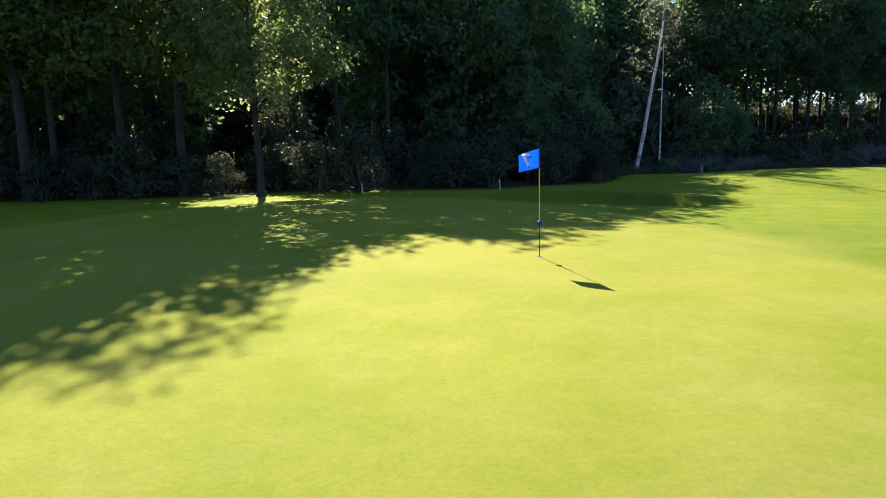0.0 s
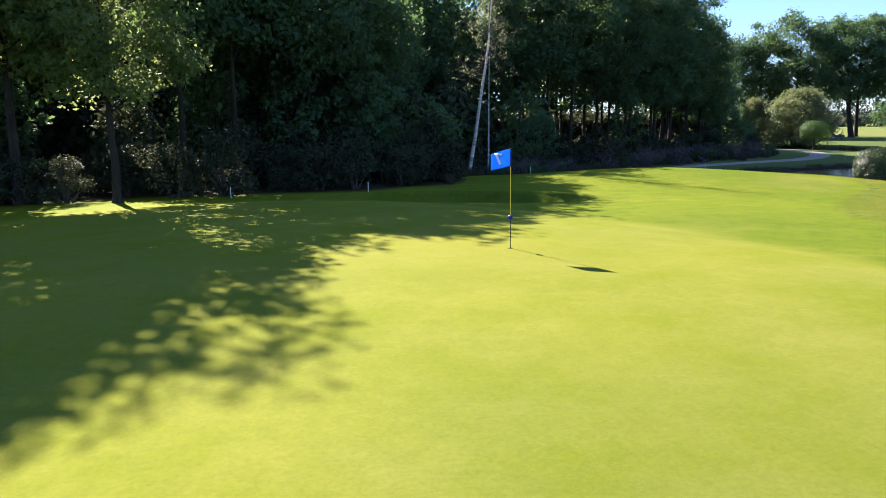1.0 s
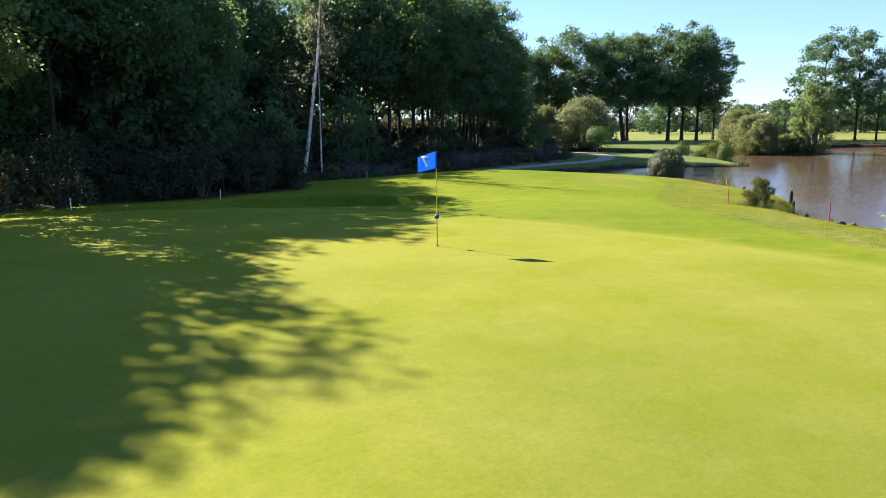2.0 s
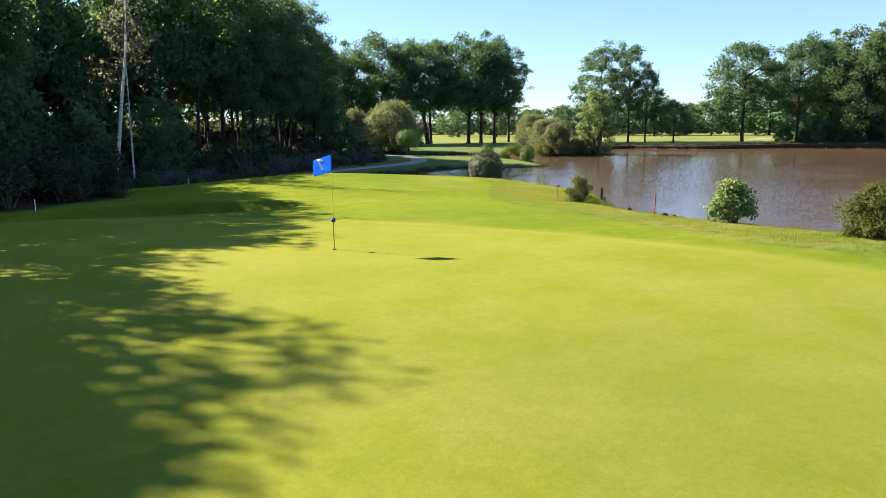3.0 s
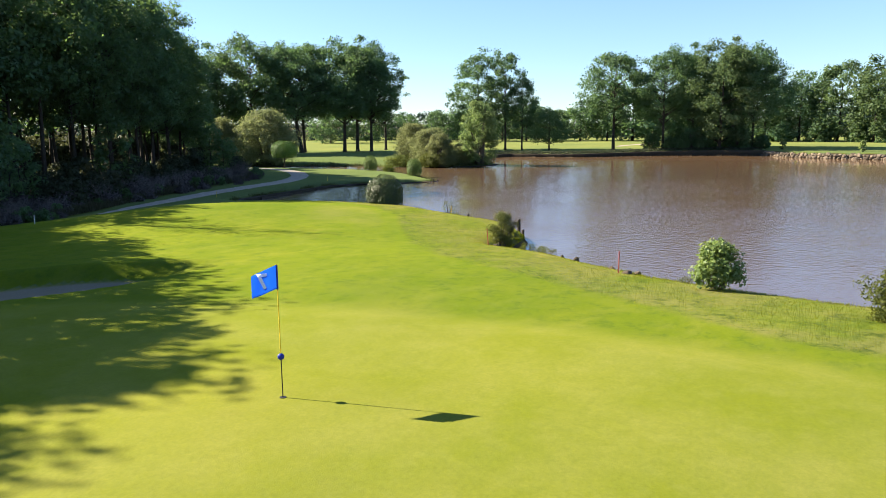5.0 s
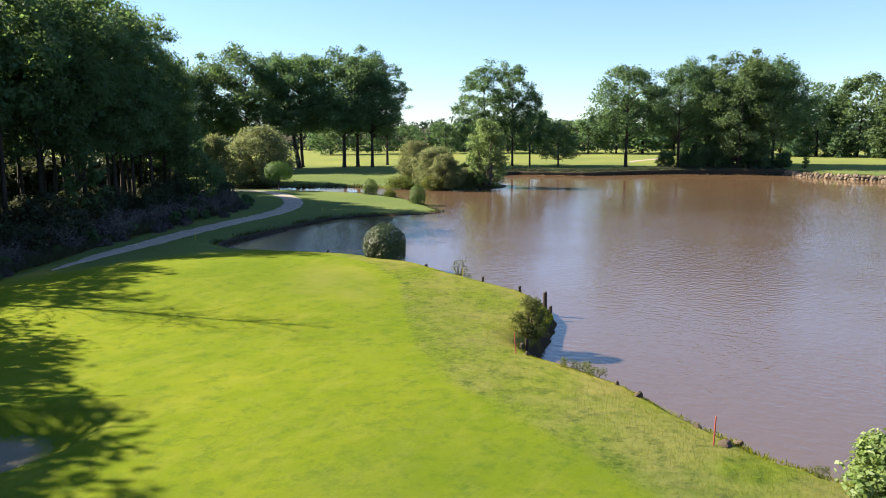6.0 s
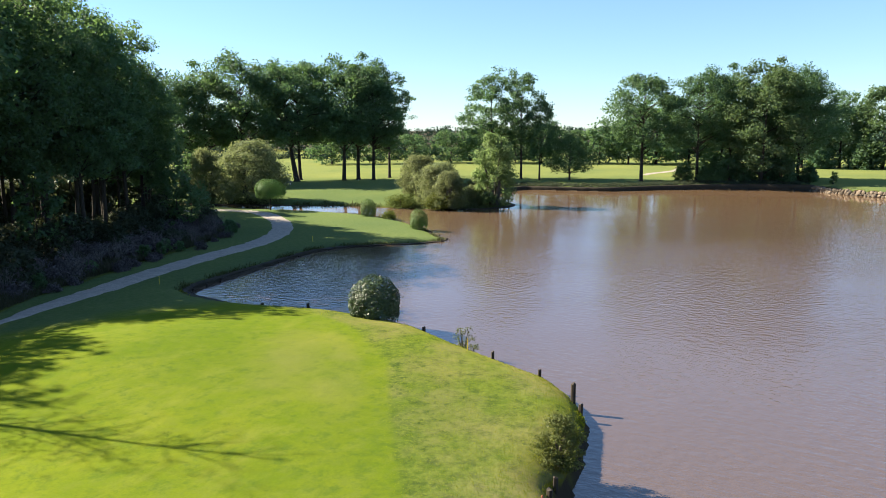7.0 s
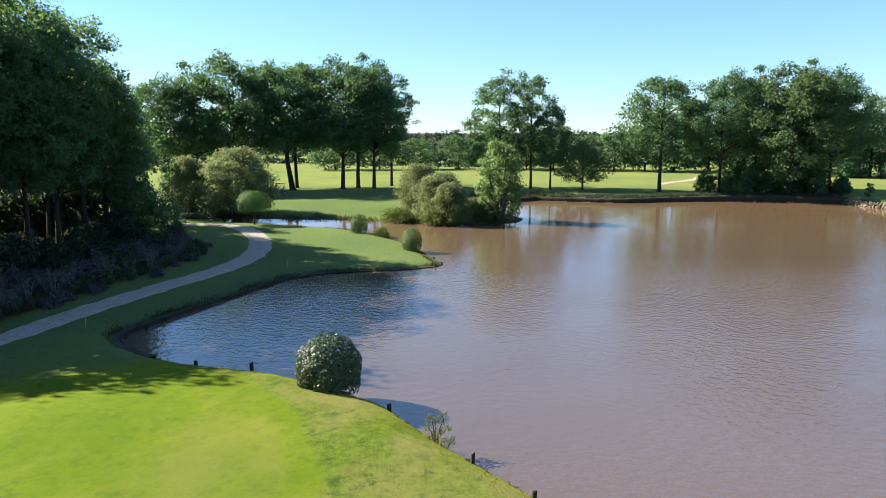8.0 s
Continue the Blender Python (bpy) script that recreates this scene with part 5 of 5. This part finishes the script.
far_belt("far_hedge", 201, 230, 8, 1.5, 5.0, 1.5, 0.62, 60, 1.5, 2, 0.05, 1.45, "distant hedge and scrub along the edge of a field")
far_belt("far_wood", 202, 310, 22, 9.8, 11.3, 2.6, 0.9, 66, 1.9, 3, -0.9, 1.7, "distant belt of dark trees on the skyline")
far_belt("back_wood", 203, 262, 14, 13, 19, 3.4, 1.2, 60, 2.4, 4, -1.1, 0.08, "wooded far side of the pond")


# ---- grass stuff ----
def blades(rng, x, y, z, height, width, lean):
    n = len(x)
    a = rng.uniform(0, 2 * np.pi, n)
    h = height * rng.uniform(0.5, 1.3, n)
    w = width * rng.uniform(0.6, 1.3, n)
    tip = np.stack([x + np.cos(a) * lean * h, y + np.sin(a) * lean * h, z + h], 1)
    b = a + rng.uniform(0.8, 2.3, n)
    dx, dy = np.cos(b) * w, np.sin(b) * w
    v = np.stack([np.stack([x - dx, y - dy, z - 0.02], 1), np.stack([x + dx, y + dy, z - 0.02], 1), tip], 1).reshape(-1, 3)
    return v, np.arange(3 * n).reshape(-1, 3)


def rough_grass():
    rng = seeded(211)
    n = 420000
    x, y = rng.uniform(8.5, 37.5, n), rng.uniform(4, 47, n)
    edge = np.interp(y, *ROUGH_EDGE)
    sd, _ = shore(x, y)
    ok = (x > edge + rng.exponential(1.2, n) - 0.3) & (sd < -0.05) & (sd > -9)
    x, y = x[ok], y[ok]
    v, f = blades(rng, x, y, land(x, y) - edge_fall(sd[ok], x, y), 0.034, 0.009, 1.1)
    tagged(new("rough_grass", mesh_of("rough_grass", v, f, BLADE)), "short rough grass of the pond bank", "grass", kind="stuff")


rough_grass()


def shore_grass(name, seed, lines, count, height, width, label, inland=0.5, material=None):
    """Longer grass and weeds along stretches of the waterline."""
    rng = seeded(seed)
    vs, fs, n = [], [], 0
    for line in lines:
        p = np.array(line, float)
        t = np.concatenate([[0], np.cumsum(np.hypot(*np.diff(p, axis=0).T))])
        m = int(count * t[-1])
        s = rng.uniform(0, t[-1], m)
        keep = rng.random(m) < 0.45 + 0.55 * np.sin(s * 1.1 + 2 * np.sin(s * 0.37))
        s = s[keep]
        x = np.interp(s, t, p[:, 0]) + rng.normal(0, inland, len(s))
        y = np.interp(s, t, p[:, 1]) + rng.normal(0, inland, len(s))
        sd, _ = shore(x, y)
        ok = sd < 0.0
        x, y, sd = x[ok], y[ok], sd[ok]
        v, f = blades(rng, x, y, land(x, y) - edge_fall(sd, x, y) - 0.05, height, width, 0.6)
        vs.append(v)
        fs.append(f + n)
        n += len(v)
    tagged(new(name, mesh_of(name, np.concatenate(vs), np.concatenate(fs), material or REED)), label, "grass", kind="stuff")


shore_grass("bank_grass", 221, [GREEN_SHORE[3:], COVE_SHORE[:7]], 260, 0.11, 0.014, "dry tufts of longer grass along the near waterline", 0.2, BLADE)
shore_grass("reed_grass", 222, [CHANNEL_SHORE[10:], FAR_SHORE[:3]], 110, 0.50, 0.05, "tall grass and reeds along the far waterline", 0.7)
shore_grass("spit_grass", 223, [COVE_SHORE[6:], CHANNEL_SHORE[:7]], 150, 0.26, 0.03, "rough grass along the edge of the spit", 0.25)


def bank_growth():
    """Low dark weeds added to stand in for the tree shade along the far bank."""
    rng = seeded(251)
    p = off_shore(FAR_SHORE[:10], -0.2)
    q = p[rng.integers(0, len(p), 1500)] + np.column_stack([np.abs(rng.normal(0, 2.4, 1500)), np.abs(rng.normal(0, 1.6, 1500))])
    sd, _ = shore(q[:, 0], q[:, 1])
    q = q[sd < 0]
    cen = np.column_stack([q, land(q[:, 0], q[:, 1]) + rng.uniform(-0.1, 0.18, len(q))])
    pts, out = clumps(rng, cen, rng.uniform(0.35, 0.75, len(q)), 34, 0.5)
    v, f = leaf_cards(rng, pts, out, 0.26, 0.5)
    tagged(new("bank_growth", mesh_of("bank_growth", v, f, SCRUB_LEAF)), "low weeds with dark leaves standing in for shade on the far bank", "weeds", kind="stuff")


bank_growth()


def scrub_grass():
    """Dry tall grass and stems between the path and the wood."""
    rng = seeded(241)
    n = 60000
    x = rng.uniform(8, 60, n)
    low = np.interp(x, WOOD_FRONT[:, 0], WOOD_FRONT[:, 1])
    y = low + rng.exponential(3.0, n) - 0.6
    ok = noise_field(x, y, 0.9) + rng.uniform(-0.5, 0.5, n) > -0.15
    x, y = x[ok], y[ok]
    v, f = blades(rng, x, y, land(x, y), 0.55, 0.022, 0.5)
    tagged(new("scrub_grass", mesh_of("scrub_grass", v, f, SCRUB_GRASS)), "dark dry grass and stems before the wood", "grass", kind="stuff")


scrub_grass()


def weed(seed, r, h):
    return bush_form(seed, r, h, 16, 22, 0.09, 0.35, 0.1, 0.5, 0.0, 0.45, 10)


bank_weed = Kind("bank_weed", "thin leafy weed at the water's edge", "plant", "weeds of the bank", [weed(231, 0.55, 1.1), weed(232, 0.6, 0.6)], OLIVE_LEAF, TWIG, "foliage")
bank_weed.plant(35.3, 30.6, 1.1, 0, 0)
bank_weed.plant(35.0, 30.0, 0.8, 60, 1)
bank_weed.plant(21.4, 18.7, 0.7, 0, 1)
bank_weed.plant(21.6, 18.2, 0.8, 90, 1)
bank_weed.plant(21.2, 17.7, 0.7, 30, 1)
bank_weed.plant(16.6, 11.2, 0.45, 30, 1)
far_shrub = Kind("young_tree", "small young tree on the grass of the far bank", "tree", "young trees of the far bank", [bush_form(233, 0.8, 2.6, 26, 40, 0.24, 0.3, 0.12)], LIME_LEAF, TWIG, "foliage")
far_shrub.plant(149.0, 20.6, 1.0)
far_shrub.plant(143.0, 7.0, 0.95)
far_shrub.plant(141.5, 1.8, 0.8)


# ---- bench and golf cart under the oaks ----
def block(name, size, material, parent, m, bevel=0.02, label=""):
    bm = bmesh.new()
    bmesh.ops.create_cube(bm, size=1)
    bmesh.ops.transform(bm, matrix=Matrix.Diagonal((*size, 1)), verts=bm.verts)
    bmesh.ops.bevel(bm, geom=bm.edges[:], offset=bevel, segments=2, affect="EDGES")
    return part(name, from_bm(name, bm, material), parent, label, m)


def build_bench(x, y, turn):
    root = thing("bench", pose(x, y, ground(x, y), 0, 0, turn), "weathered wooden bench under the oaks", "bench", "benches")
    for k in range(3):
        block("seat_slat", (1.7, 0.12, 0.04), GREY_WOOD, root, pose(0, -0.15 + k * 0.15, 0.45), 0.008)
    for k in range(2):
        block("back_slat", (1.7, 0.04, 0.13), GREY_WOOD, root, pose(0, 0.27, 0.65 + k * 0.19, -10), 0.008)
    for a in (-0.7, 0.7):
        block("side_frame", (0.08, 0.48, 0.43), GREY_WOOD, root, pose(a, 0.02, 0.215), 0.01)
        block("back_post", (0.08, 0.06, 0.5), GREY_WOOD, root, pose(a, 0.25, 0.66, -10), 0.01)


build_bench(119.6, 105.6, 40)


def build_cart(x, y, turn):
    root = thing("golf_cart", pose(x, y, ground(x, y), 0, 0, turn), "small parked golf cart, its paint darkened for the shade of oaks", "golf cart")
    body = block("body", (2.2, 1.1, 0.42), CART_PAINT, root, pose(0, 0, 0.50), 0.10)
    block("bonnet", (0.62, 1.05, 0.34), CART_PAINT, body, pose(0.76, 0, 0.28), 0.12)
    block("seat", (0.5, 1.0, 0.16), BLACK, root, pose(-0.30, 0, 0.80), 0.05, "black padded seat")
    block("backrest", (0.12, 1.0, 0.42), BLACK, root, pose(-0.58, 0, 1.05, 0, -10), 0.04)
    block("roof", (1.7, 1.15, 0.06), CART_PAINT, root, pose(-0.05, 0, 1.82), 0.025)
    for a, c in ((0.55, 0.5), (0.55, -0.5), (-0.75, 0.5), (-0.75, -0.5)):
        part("roof_post", tube_mesh("roof_post", [(a * 1.15, c, 0.7), (a, c, 1.3), (a * 0.9, c, 1.8)], [0.02, 0.02, 0.02], BLACK, 6), root)
    part("steering_wheel", tube_mesh("steering_wheel", [(0.32 + 0.06 * math.cos(k * 0.7), 0.25 + 0.16 * math.sin(k * 0.7), 1.05 + 0.16 * math.cos(k * 0.7)) for k in range(10)], [0.015] * 10, BLACK, 5), root)
    for a in (0.72, -0.72):
        for c in (0.5, -0.5):
            bm = bmesh.new()
            bmesh.ops.create_cone(bm, cap_ends=True, segments=20, radius1=0.23, radius2=0.23, depth=0.18)
            bmesh.ops.bevel(bm, geom=[e for e in bm.edges if abs(e.verts[0].co.z - e.verts[1].co.z) < 1e-5], offset=0.04, segments=2, affect="EDGES")
            w = part("wheel", from_bm("wheel", bm, RUBBER, True), root, "", pose(a, c, 0.23, 90))
            bm = bmesh.new()
            bmesh.ops.create_cone(bm, cap_ends=True, segments=14, radius1=0.12, radius2=0.10, depth=0.20)
            part("rim", from_bm("rim", bm, WHITE), w)


build_cart(104.6, 107.3, 140)
